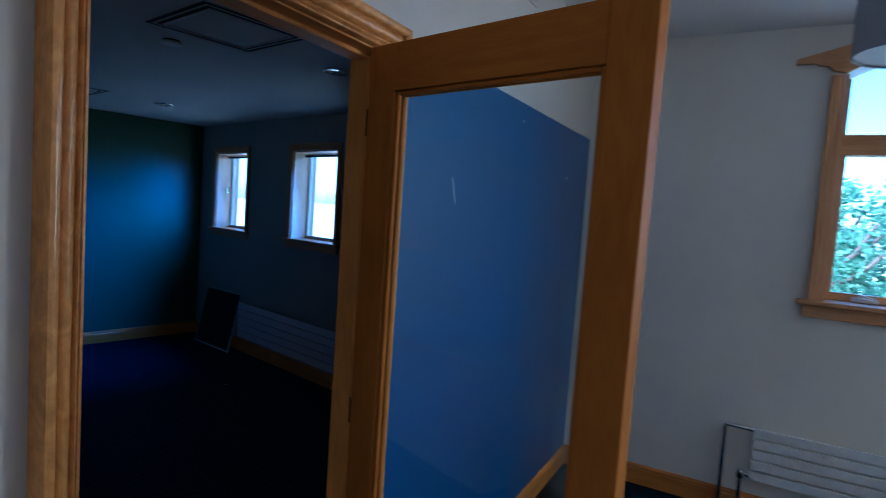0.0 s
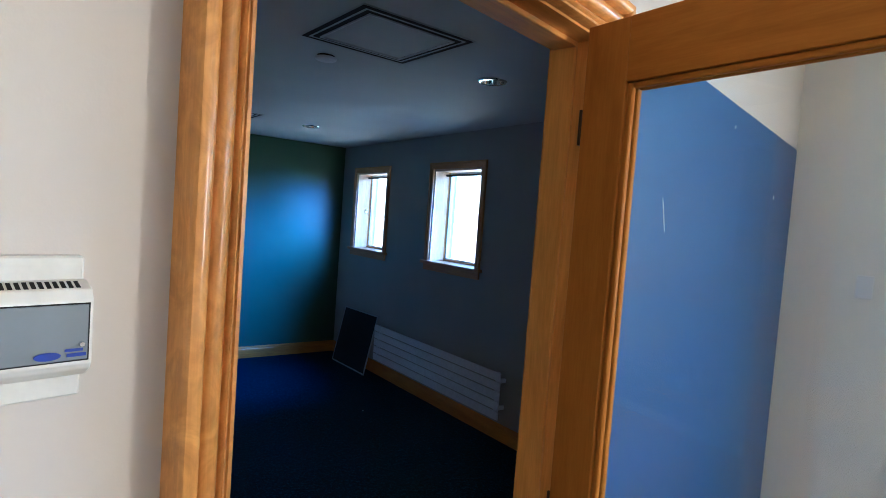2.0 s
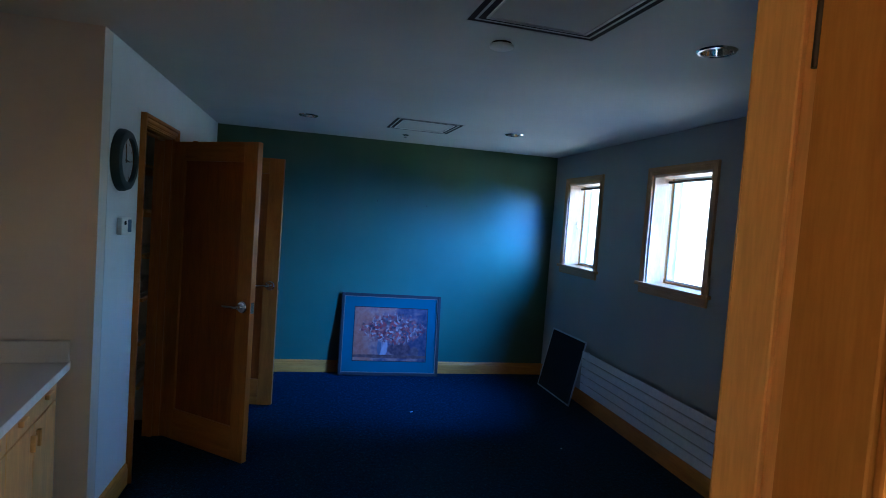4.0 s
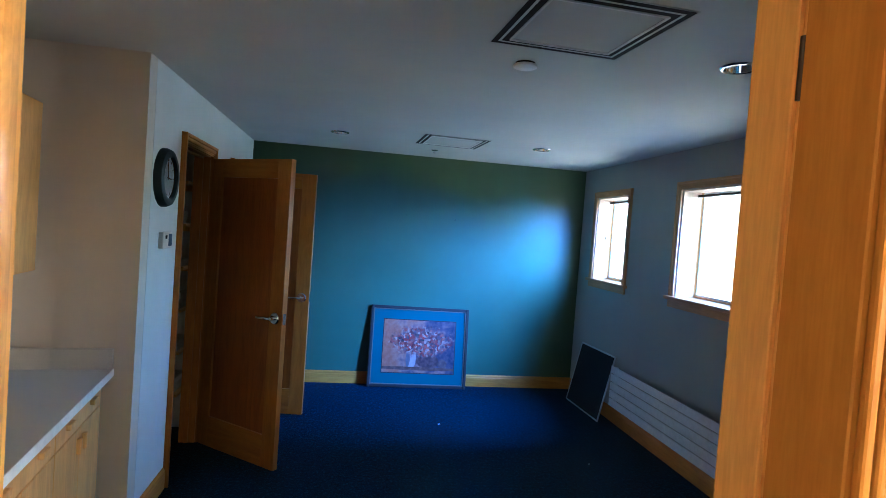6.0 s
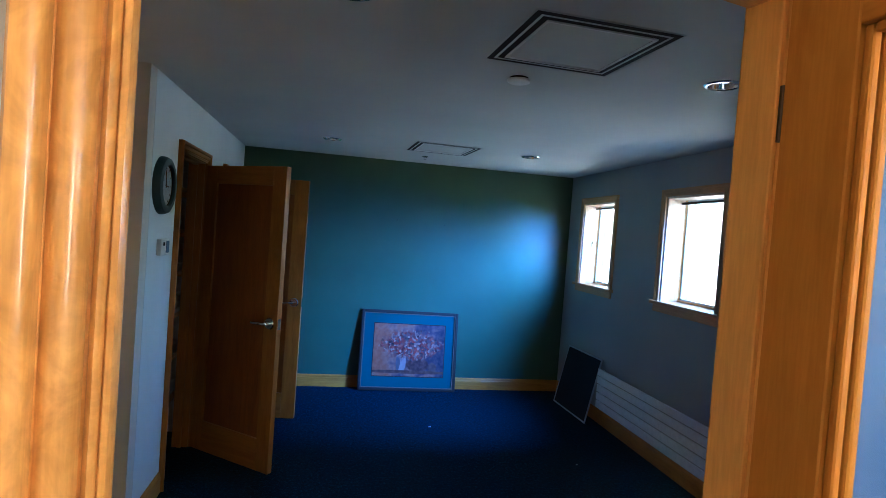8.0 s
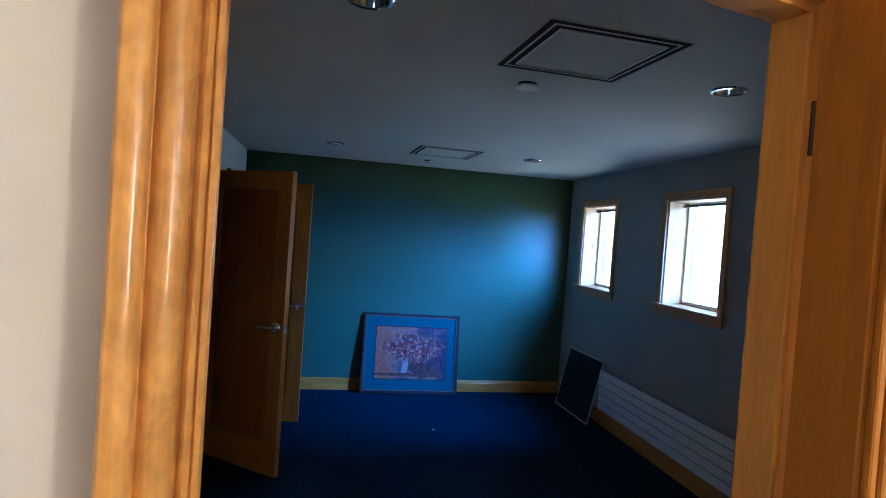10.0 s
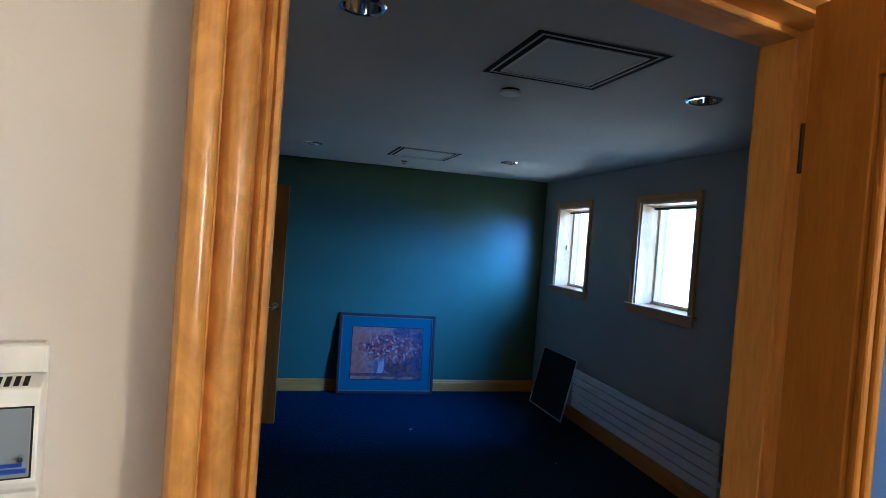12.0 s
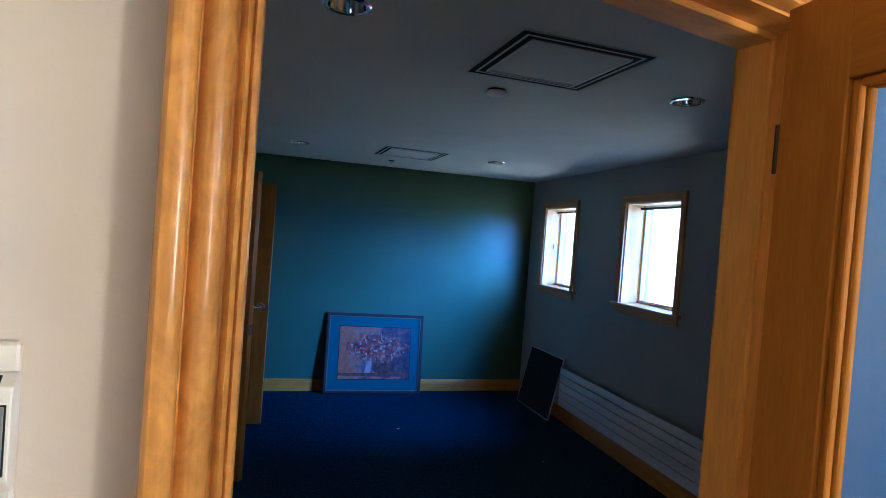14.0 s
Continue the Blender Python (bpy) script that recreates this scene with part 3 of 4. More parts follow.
door_frame("door_frame_1", W, DOOR_L - 0.040, DOOR_R + 0.028, DOOR_T, WT, DEEP_CASING, "varnished wooden door frame with moulded casing", (0.05, 0.115), 0.046, 0.022)
door_frame("door_frame_2", WLEFT, D2[0], D2[1], 2.04, 0.11, [(w * 0.95, t * 0.8) for w, t in CASING], "honey-coloured wooden closet door frame", (0.045, 0.075), wz=CLOSET_Z, wx=CLOSET_X, cz=CLOSET_Z, cx=CLOSET_X)
door_frame("door_frame_3", WLEFT, D3[0], D3[1], 2.04, 0.11, [(w * 0.95, t * 0.8) for w, t in CASING], "honey-coloured wooden door frame near the corner", (0.045, 0.075), wz=CLOSET_Z, wx=CLOSET_X, cz=CLOSET_Z, cx=CLOSET_X)


# ---- doors ----
def hinge(parent, x, z, y=0.0):
    bm = disc_profile(bmesh.new(), [(0, -0.036), (0.0042, -0.036), (0.0042, 0.036), (0, 0.036)], 12, "z", (x, y, z))
    box(bm, x - 0.002, x + 0.012, y + 0.003, y + 0.0055, z - 0.036, z + 0.036)
    part("hinge", bm, BRASS, parent, "dark bronze hinge", smooth=True)


def lever(parent, x, z, y, turn):
    """A round rose with a lever; turn: -1 points towards smaller x."""
    rose = part("rose", disc_profile(bmesh.new(), [(0, 0), (0.039, 0), (0.039, -0.006), (0.033, -0.013), (0.012, -0.013), (0.011, -0.045), (0, -0.045)], 28, "y", (x, y, z)), CHROME, parent, "satin chrome rose", smooth=True)
    bm = tube(bmesh.new(), [(x, y - 0.038, z), (x + turn * 0.02, y - 0.050, z), (x + turn * 0.05, y - 0.054, z), (x + turn * 0.09, y - 0.054, z - 0.002), (x + turn * 0.118, y - 0.048, z - 0.003)], 0.0095)
    part("lever", bm, CHROME, rose, "satin chrome lever handle", smooth=True)


def panel_door(name, m, w, h, label, group):
    """A one-panel wooden door: hinge edge at x = 0, its front face at y = 0."""
    t = thing(name, m, label, "door", group)
    th, st, top, bot = 0.040, 0.115, 0.125, 0.21
    part("stile", boxes((0, st, 0, th, 0.012, h), bevel=0.0015), CLOSET_Z, t)
    part("stile", boxes((w - st, w, 0, th, 0.012, h), bevel=0.0015), CLOSET_Z, t)
    part("rail", boxes((st, w - st, 0, th, h - top, h), bevel=0.001), CLOSET_X, t)
    part("rail", boxes((st, w - st, 0, th, 0.012, 0.012 + bot), bevel=0.001), CLOSET_X, t)
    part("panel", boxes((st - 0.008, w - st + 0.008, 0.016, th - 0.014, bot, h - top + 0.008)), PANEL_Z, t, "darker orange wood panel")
    for z in (0.25, 1.02, 1.80):
        hinge(t, -0.004, z, th)
    lever(t, w - 0.062, 1.0, 0.0, -1)
    part("latch_plate", boxes((w - 0.0005, w + 0.0015, 0.008, 0.032, 0.965, 1.035)), CHROME, t, "chrome latch plate")
    return t


def leaf_pose(hx, hy, ox, oy):
    return Matrix.Translation((hx, hy, 0)) @ Matrix.Rotation(math.atan2(oy - hy, ox - hx), 4, "Z")


panel_door("closet_door", leaf_pose(-0.386, 3.438, 0.207, 2.955), math.hypot(0.593, 0.483), 2.03, "open honey-stained wooden closet door with lever handle", "closet doors")
panel_door("closet_door", leaf_pose(-0.386, 4.15, 0.297, 4.046), 0.691, 2.03, "second open wooden door standing behind the first", "closet doors")


def glass_door():
    """The half-open glazed door on the right-hand jamb of the doorway."""
    m = Matrix.Translation((1.086, -0.172, 0)) @ Matrix.Rotation(radians(-90), 4, "Z")
    t = thing("glazed_door", m, "open glazed wooden door with one tall pane", "door")
    w, th, st, free, top, h = 0.787, 0.045, 0.101, 0.097, 0.125, 2.062
    zt = h - top
    part("stile", boxes((0, st, 0, th, 0.012, h), bevel=0.002), DOOR_Z, t)
    part("stile", boxes((w - free, w, 0, th, 0.012, h), bevel=0.002), DOOR_Z, t)
    part("rail", boxes((st, w - free, 0, th, zt, h), bevel=0.0015), DOOR_X, t)
    part("rail", boxes((st, w - free, 0, th, 0.012, 0.26), bevel=0.0015), DOOR_X, t)
    for y0, y1 in ((0.006, 0.0195), (0.0255, 0.039)):
        for a, b in ((st, st + 0.012), (w - free - 0.012, w - free)):
            part("glazing_bead", boxes((a, b, y0, y1, 0.26, zt), bevel=0.004, seg=2), DOOR_Z, t)
        for c, d in ((0.26, 0.272), (zt - 0.012, zt)):
            part("glazing_bead", boxes((st + 0.012, w - free - 0.012, y0, y1, c, d), bevel=0.004, seg=2), DOOR_X, t)
    g = part("pane", boxes((st + 0.002, w - free - 0.002, 0.020, 0.025, 0.262, zt - 0.002)), DOORGLASS, t, "clear glass pane")
    g.visible_shadow = False
    for z in (0.24, 1.05, 1.86):
        hinge(t, -0.005, z, th * 0.1)


glass_door()


# ---- windows ----
def small_window(name, o, latched):
    x0, x1, z0, z1 = o
    t = thing(name, WWIN, "small wooden casement window letting in daylight", "window", "small windows", "structure")
    casing(t, x0, x1, z1, FLAT, WINWOOD_Z, WINWOOD_X, z0 - 0.0)
    part("window_sill", boxes((x0 - 0.085, x1 + 0.085, -0.042, 0.15, z0 - 0.026, z0 + 0.001), bevel=0.005, seg=2), WINWOOD_X, t)
    part("apron", boxes((x0 - 0.06, x1 + 0.06, -0.020, 0.0, z0 - 0.085, z0 - 0.026), bevel=0.004), WINWOOD_X, t)
    d = 0.15
    part("reveal", boxes((x0, x0 + 0.016, 0.0, d, z0, z1), bevel=0.001), GLARE_LINING, t)
    part("reveal", boxes((x1 - 0.016, x1, 0.0, d, z0, z1), bevel=0.001), GLARE_LINING, t)
    part("reveal", boxes((x0 + 0.016, x1 - 0.016, 0.0, d, z1 - 0.016, z1), bevel=0.001), GLARE_LINING, t)
    a, b, c, e = x0 + 0.002, x1 - 0.002, z0 + 0.002, z1 - 0.002
    part("window_frame", boxes((a, a + 0.014, d, d + 0.07, c, e), (b - 0.014, b, d, d + 0.07, c, e), (a + 0.014, b - 0.014, d, d + 0.07, c, c + 0.014), (a + 0.014, b - 0.014, d, d + 0.07, e - 0.014, e), bevel=0.003), WINWOOD_Z, t)
    a, b, c, e = a + 0.014, b - 0.014, c + 0.014, e - 0.014
    part("sash", boxes((a, a + 0.013, d + 0.015, d + 0.05, c, e), (b - 0.013, b, d + 0.015, d + 0.05, c, e), (a + 0.013, b - 0.013, d + 0.015, d + 0.05, c, c + 0.013), (a + 0.013, b - 0.013, d + 0.015, d + 0.05, e - 0.013, e), bevel=0.003), VINYL, t)
    g = part("pane", boxes((a + 0.011, b - 0.011, d + 0.034, d + 0.038, c + 0.011, e - 0.011)), PANE, t)
    g.visible_shadow = False
    # dark bar drawn where only the frame head's shadow falls
    part("head_shadow_bar", boxes((x0 + 0.017, x1 - 0.017, d - 0.034, d - 0.014, z1 - 0.052, z1 - 0.034), bevel=0.002), BRASS, t, "dark bar in place of the frame head's shadow")
    if latched:
        h = part("latch", boxes((x0 + 0.016, x0 + 0.026, d - 0.05, d - 0.02, (z0 + z1) / 2 - 0.03, (z0 + z1) / 2 + 0.03), bevel=0.003), CHROME, t, "small metal latch")
        part("latch_arm", tube(bmesh.new(), [(x0 + 0.024, d - 0.035, (z0 + z1) / 2), (x0 + 0.045, d - 0.045, (z0 + z1) / 2 + 0.015)], 0.005, 8), CHROME, h)


small_window("window_1", W1, True)
small_window("window_2", W2, False)


def big_window():
    """The tall window of the front room: a lower light, a transom and a shallow arched head."""
    x0, x1, z0, z1 = WB
    t = thing("window_3", WRIGHT, "tall wooden window with transom and shaped head", "window", kind="structure")
    mid = (x0 + x1) / 2
    rise = lambda x: z1 + 0.150 * (1 - ((x - mid) / (x1 - mid)) ** 2)
    n = 16
    # arched filler above the opening
    bm = bmesh.new()
    fr, bk = [], []
    for i in range(n + 1):
        x = x0 + (x1 - x0) * i / n
        fr.append((bm.verts.new((x, 0.004, rise(x))), bm.verts.new((x, 0.004, 2.68))))
        bk.append((bm.verts.new((x, 0.246, rise(x))), bm.verts.new((x, 0.246, 2.68))))
    for i in range(n):
        for a, b in ((fr[i][0], fr[i + 1][0]),):
            bm.faces.new((a, b, fr[i + 1][1], fr[i][1]))
            bm.faces.new((a, bk[i][0], bk[i + 1][0], b))
            bm.faces.new((bk[i][0], bk[i][1], bk[i + 1][1], bk[i + 1][0]))
    bmesh.ops.recalc_face_normals(bm, faces=bm.faces[:])
    part("arch_filler", bm, CREAM, t)
    # head board with ears, following the arch
    bm = bmesh.new()
    lo, hi = [], []
    xs = [x0 - 0.235, x0 - 0.20, x0 - 0.15, x0 - 0.115, x0 - 0.09, x0 - 0.06] + [x0 + (x1 - x0) * i / n for i in range(n + 1)] + [x1 + 0.06, x1 + 0.09, x1 + 0.115, x1 + 0.15, x1 + 0.20, x1 + 0.235]
    for x in xs:
        out = max(x0 - x, x - x1, 0)
        low = rise(x) if out == 0 else (z1 - 0.01 if out <= 0.06 else z1 + 0.012 if out <= 0.09 else z1 + 0.042 if out <= 0.115 else z1 + 0.056)
        top = (rise(min(max(x, x0), x1)) + 0.145) if out == 0 else z1 + 0.145 - 0.065 * out / 0.235
        lo.append((bm.verts.new((x, -0.03, low)), bm.verts.new((x, 0.0, low))))
        hi.append((bm.verts.new((x, -0.03, top)), bm.verts.new((x, 0.0, top))))
    for i in range(len(xs) - 1):
        bm.faces.new((lo[i][0], lo[i + 1][0], hi[i + 1][0], hi[i][0]))
        bm.faces.new((lo[i][0], lo[i][1], lo[i + 1][1], lo[i + 1][0]))
        bm.faces.new((hi[i][0], hi[i + 1][0], hi[i + 1][1], hi[i][1]))
    for k in (0, -1):
        bm.faces.new((lo[k][0], hi[k][0], hi[k][1], lo[k][1]))
    bmesh.ops.recalc_face_normals(bm, faces=bm.faces[:])
    part("head_board", bm, WINWOOD_X, t, "shaped wooden head board with curved ears")
    for x, s in ((x0, -1), (x1, 1)):
        part("casing_side", moulding((x, z0), (x, z1 - 0.01), (s, 0), (s, 0), [(w * 0.95, q) for w, q in CASING]), WINWOOD_Z, t)
    part("window_sill", boxes((x0 - 0.115, x1 + 0.115, -0.050, 0.17, z0 - 0.026, z0 + 0.001), bevel=0.006, seg=2), WINWOOD_X, t)
    part("apron", boxes((x0 - 0.085, x1 + 0.085, -0.024, 0.0, z0 - 0.095, z0 - 0.026), bevel=0.006, seg=2), WINWOOD_X, t)
    d = 0.12
    part("reveal", boxes((x0, x0 + 0.014, 0, d, z0, z1)), WINWOOD_Z, t)
    part("reveal", boxes((x1 - 0.014, x1, 0, d, z0, z1)), WINWOOD_Z, t)
    part("transom", boxes((x0, x1, d - 0.03, d + 0.08, 2.085, 2.195), bevel=0.006), WINWOOD_X, t)
    for a, b in ((x0 + 0.0, x0 + 0.04), (x1 - 0.04, x1), (mid - 0.04, mid + 0.04)):
        part("window_frame", boxes((a, b, d, d + 0.07, z0, z1 + (0.14 if a > x0 and b < x1 else 0.0)), bevel=0.003), WINWOOD_Z, t)
    for a, b in ((x0 + 0.04, mid - 0.04), (mid + 0.04, x1 - 0.04)):
        part("sash", boxes((a, b, d + 0.01, d + 0.055, z0 + 0.002, z0 + 0.045), (a, a + 0.014, d + 0.012, d + 0.055, z0 + 0.045, 2.085), (b - 0.014, b, d + 0.012, d + 0.055, z0 + 0.045, 2.085), bevel=0.003), WINWOOD_X, t)
        g = part("pane", boxes((a + 0.02, b - 0.02, d + 0.03, d + 0.034, z0 + 0.04, 2.087)), PANE, t)
        g.visible_shadow = False
        g = part("pane", boxes((a, b, d + 0.03, d + 0.034, 2.193, z1 + 0.15)), PANE, t)
        g.visible_shadow = False
    c = part("crank", boxes((x0 + 0.15, x0 + 0.27, d - 0.022, d + 0.012, z0 + 0.004, z0 + 0.028), bevel=0.006, seg=2), WHITE, t, "white window crank")
    part("crank_arm", tube(bmesh.new(), [(x0 + 0.17, d - 0.02, z0 + 0.024), (x0 + 0.19, d - 0.034, z0 + 0.040), (x0 + 0.25, d - 0.034, z0 + 0.030)], 0.006, 8), WHITE, c, smooth=True)


big_window()


# ---- outside ----
structure("ground", boxes((-400, 400, -400, 400, -1.2, -0.6)), BOUNCE_GROUND, None, "ground outside the building, pale tone added to bounce sun indoors", "ground")


def tree(m, h, seed):
    rnd = random.Random(seed)
    t = thing("tree", m, "leafy green tree in the hedge row outside", "tree", "trees outside")
    bm = bmesh.new()
    tube(bm, [(0, 0, 0), (0.05, 0.03, h * 0.3), (0.0, 0.08, h * 0.6), (0.08, 0.05, h * 0.85)], 0.09, 8)
    for k in range(5):
        a = rnd.uniform(0, 6.28)
        z = h * rnd.uniform(0.3, 0.6)
        tube(bm, [(0.03, 0.04, z), (0.5 * math.cos(a), 0.5 * math.sin(a), z + 0.35), (1.0 * math.cos(a), 1.0 * math.sin(a), z + 0.9)], 0.035, 6)
    part("trunk", bm, BARK, t)
    vs, fs = [], []
    clumps = [(rnd.gauss(0, 0.75), rnd.gauss(0, 0.75), h * rnd.uniform(0.12, 0.93), rnd.uniform(0.25, 0.6)) for _ in range(46)]
    for cx, cy, cz, r in clumps:
        shrink = 1.0 if cz < h * 0.6 else 1.0 - 0.6 * (cz / h - 0.6) / 0.4
        for _ in range(70):
            d = Vector((rnd.gauss(0, 1), rnd.gauss(0, 1), rnd.gauss(0, 1))).normalized() * r * rnd.uniform(0.5, 1.05)
            p = Vector((cx * shrink, cy * shrink, cz)) + d
            a = Vector((rnd.gauss(0, 1), rnd.gauss(0, 1), rnd.gauss(0, 0.6))).normalized()
            b = a.orthogonal().normalized()
            s = rnd.uniform(0.05, 0.10)
            k = len(vs)
            vs += [p - a * s, p + b * s * 0.5, p + a * s, p - b * s * 0.5]
            fs.append((k, k + 1, k + 2, k + 3))
    me = bpy.data.meshes.new("crown")
    me.from_pydata(vs, [], fs)
    me.materials.append(LEAF)
    crown = new("crown", me)
    crown.parent = t
    return t


first_trees = [tree(pose(13.0, -3.0, -0.6), 3.1, 1), tree(pose(12.4, 0.0, -0.6), 3.3, 2), tree(pose(13.2, 2.6, -0.6), 2.9, 3)]
for i in range(9):
    src = first_trees[i % 3]
    copy_thing(src, pose(12.0 + random.uniform(0, 2.2), -14.5 + 2.15 * i + random.uniform(-0.4, 0.4), -0.6, 0, 0, random.uniform(0, 360)))
for i in range(7):
    src = first_trees[(i + 1) % 3]
    copy_thing(src, pose(17 + random.uniform(0, 3), -16 + 3.6 * i, -0.6, 0, 0, random.uniform(0, 360)))


# ---- radiators ----
def radiator(m, x0, x1, z0, z1, y, n, label, pipes):
    t = thing("radiator", m, label, "radiator")
    pitch = (z1 - z0) / n
    for i in range(n):
        part("slat", boxes((x0, x1, y, y + 0.012, z0 + pitch * i + 0.005, z0 + pitch * (i + 1) - 0.005), bevel=0.002), ENAMEL, t)
    for x in (x0 + 0.035, x1 - 0.065):
        part("manifold", boxes((x, x + 0.03, y + 0.011, y + 0.041, z0 + 0.01, z1 - 0.01), bevel=0.003), ENAMEL, t)
        for z in (z0 + 0.08, z1 - 0.08):
            part("wall_bracket", boxes((x + 0.004, x + 0.026, y + 0.041, 0.0, z - 0.015, z + 0.015)), ENAMEL, t)
    for x in pipes:
        out = x0 - 0.145
        bm = tube(bmesh.new(), [(x0 + 0.05, y + 0.026, z1 - 0.022), (out + 0.03, y + 0.026, z1 - 0.018), (out, y + 0.026, z1 - 0.02), (out, y + 0.026, z1 - 0.05), (out, y + 0.026, -0.003)], 0.013)
        part("pipe", bm, CHROME, t, "chromed heating pipe", smooth=True)
        bm = tube(bmesh.new(), [(x0 + 0.05, y + 0.026, z0 + 0.022), (x0 - 0.03, y + 0.026, z0 + 0.022), (x0 - 0.045, y + 0.026, z0 + 0.005), (x0 - 0.045, y + 0.026, -0.003)], 0.012)
        part("pipe", bm, CHROME, t, "chromed heating pipe", smooth=True)
        part("valve", disc_profile(bmesh.new(), [(0, z0 + 0.0), (0.02, z0), (0.022, z0 + 0.02), (0.016, z0 + 0.045), (0, z0 + 0.045)], 16, "z", (x0 - 0.045, y + 0.026, 0)), CHROME, t, smooth=True)
    return t


radiator(WWIN, -3.955, -2.055, 0.182, 0.548, -0.10, 5, "low white panel radiator with five flat bars", ())
radiator(WRIGHT, 1.09, 2.75, 0.222, 0.532, -0.06, 5, "low white panel radiator with chrome pipes", (1,))


# ---- ceiling fittings ----
def ceiling_vent(x, y, s, turn):
    m = pose(x, y, CH, 0, 0, turn)
    t = thing("ceiling_vent", m, "square white ceiling diffuser with black slots", "air vent", "ceiling vents")
    h = s / 2
    part("backing", boxes((-h + 0.004, h - 0.004, -h + 0.004, h - 0.004, -0.0035, -0.0015)), BLACK, t)

    def ring(a, b, z0, z1):
        return boxes((-a, a, -a, -b, z0, z1), (-a, a, b, a, z0, z1), (-a, -b, -b, b, z0, z1), (b, a, -b, b, z0, z1))

    part("frame", ring(h + 0.002, h - 0.001, -0.004, 0.0), CEIL_DIMMED, t)
    part("ring", ring(h - 0.026, h - 0.036, -0.0044, -0.003), CEIL_DIMMED, t)
    part("ring", ring(h - 0.061, h - 0.068, -0.009, -0.003), WHITE, t)
    part("centre_panel", boxes((-h + 0.071, h - 0.071, -h + 0.071, h - 0.071, -0.0044, -0.003)), CEIL_DIMMED, t)
    return t


ceiling_vent(1.368, 1.178, 0.535, 2.5)
ceiling_vent(1.395, 3.965, 0.545, 2.5)


def downlight(x, y):
    t = thing("downlight", pose(x, y, CH), "recessed round downlight with chrome reflector, unlit", "downlight", "downlights")
    part("trim_ring", disc_profile(bmesh.new(), [(0.059, 0.001), (0.060, -0.004), (0.064, -0.007), (0.073, -0.006), (0.079, 0.0)], 40), MIRROR, t, "polished trim ring", smooth=True)
    part("reflector", disc_profile(bmesh.new(), [(0.059, -0.002), (0.056, 0.02), (0.048, 0.05), (0.036, 0.075), (0.030, 0.08)], 40), MIRROR, t, "mirror-like cone", smooth=True)
    part("lamp", disc_profile(bmesh.new(), [(0.0, 0.062), (0.016, 0.064), (0.026, 0.072), (0.034, 0.082), (0.0, 0.084)], 24), BLACK, t, smooth=True)


for x, y in DOWNLIGHTS:
    downlight(x, y)

sd = thing("smoke_detector", pose(1.302, 1.645, CH), "round white smoke detector on the ceiling", "smoke detector")
part("body", disc_profile(bmesh.new(), [(0.0, -0.024), (0.042, -0.024), (0.051, -0.020), (0.053, -0.013), (0.050, -0.010), (0.0, -0.010)], 36), WHITE, sd, smooth=True)
# black ring modelled for the shadow gap between body and ceiling
part("shadow_gap_ring", disc_profile(bmesh.new(), [(0.0, -0.0102), (0.042, -0.0102), (0.042, 0.0)], 36), BLACK, sd, smooth=True)
sp = thing("sprinkler_head", pose(1.335, 4.56, CH), "small metal sprinkler head on the ceiling", "sprinkler")
part("escutcheon", disc_profile(bmesh.new(), [(0.0, -0.008), (0.018, -0.008), (0.032, 0.0)], 24), CHROME, sp, smooth=True)
part("deflector", disc_profile(bmesh.new(), [(0.0, -0.026), (0.015, -0.026), (0.015, -0.023), (0.004, -0.022), (0.004, -0.006)], 16), CHROME, sp, smooth=True)


# ---- things on the left wall ----
ck = thing("wall_clock", WLEFT @ Matrix.Translation((2.470, 0, 1.820)), "round wall clock with dark green rim", "clock")
part("rim", disc_profile(bmesh.new(), [(0.108, -0.030), (0.113, -0.042), (0.128, -0.046), (0.147, -0.038), (0.156, -0.018), (0.157, 0.0), (0.108, 0.0)], 48, "y"), GREENRIM, ck, "glossy dark green rim", smooth=True)
part("dial", disc_profile(bmesh.new(), [(0, -0.022), (0.110, -0.022), (0.110, 0.0)], 48, "y"), DIAL, ck)
for k in range(12):
    a = radians(30 * k)
    ob = part("hour_mark", boxes((-0.002, 0.002, -0.0235, -0.0215, 0.088, 0.102)), BLACK, ck)
    ob.matrix_basis = Matrix.Rotation(a, 4, "Y")
for nm, ln, a in (("hour_pointer", 0.052, 95), ("minute_pointer", 0.082, -8)):
    ob = part(nm, boxes((-0.003, 0.003, -0.027, -0.0245, -0.012, ln)), BLACK, ck)
    ob.matrix_basis = Matrix.Rotation(radians(a), 4, "Y")
cg = part("cover_glass", disc_profile(bmesh.new(), [(0, -0.034), (0.110, -0.034)], 40, "y"), PANE, ck)
cg.visible_shadow = False

th = thing("thermostat", WLEFT @ Matrix.Translation((2.515, 0, 1.485)), "small white wall thermostat with grey display", "thermostat")
part("body", boxes((-0.070, 0.072, -0.026, 0.0, -0.045, 0.045), bevel=0.005, seg=2), OFFWHITE, th)
part("display", boxes((-0.035, -0.010, -0.028, -0.0255, 0.008, 0.028)), BLACK, th)
part("cover", boxes((0.018, 0.068, -0.029, -0.0255, -0.032, 0.034), bevel=0.001), LCD, th)


# ---- kitchenette ----
KM = Matrix.Translation((-0.485, 2.15, 0)) @ Matrix.Rotation(radians(8.0), 4, "Z")   # front end corner of the counter; y runs back along its front


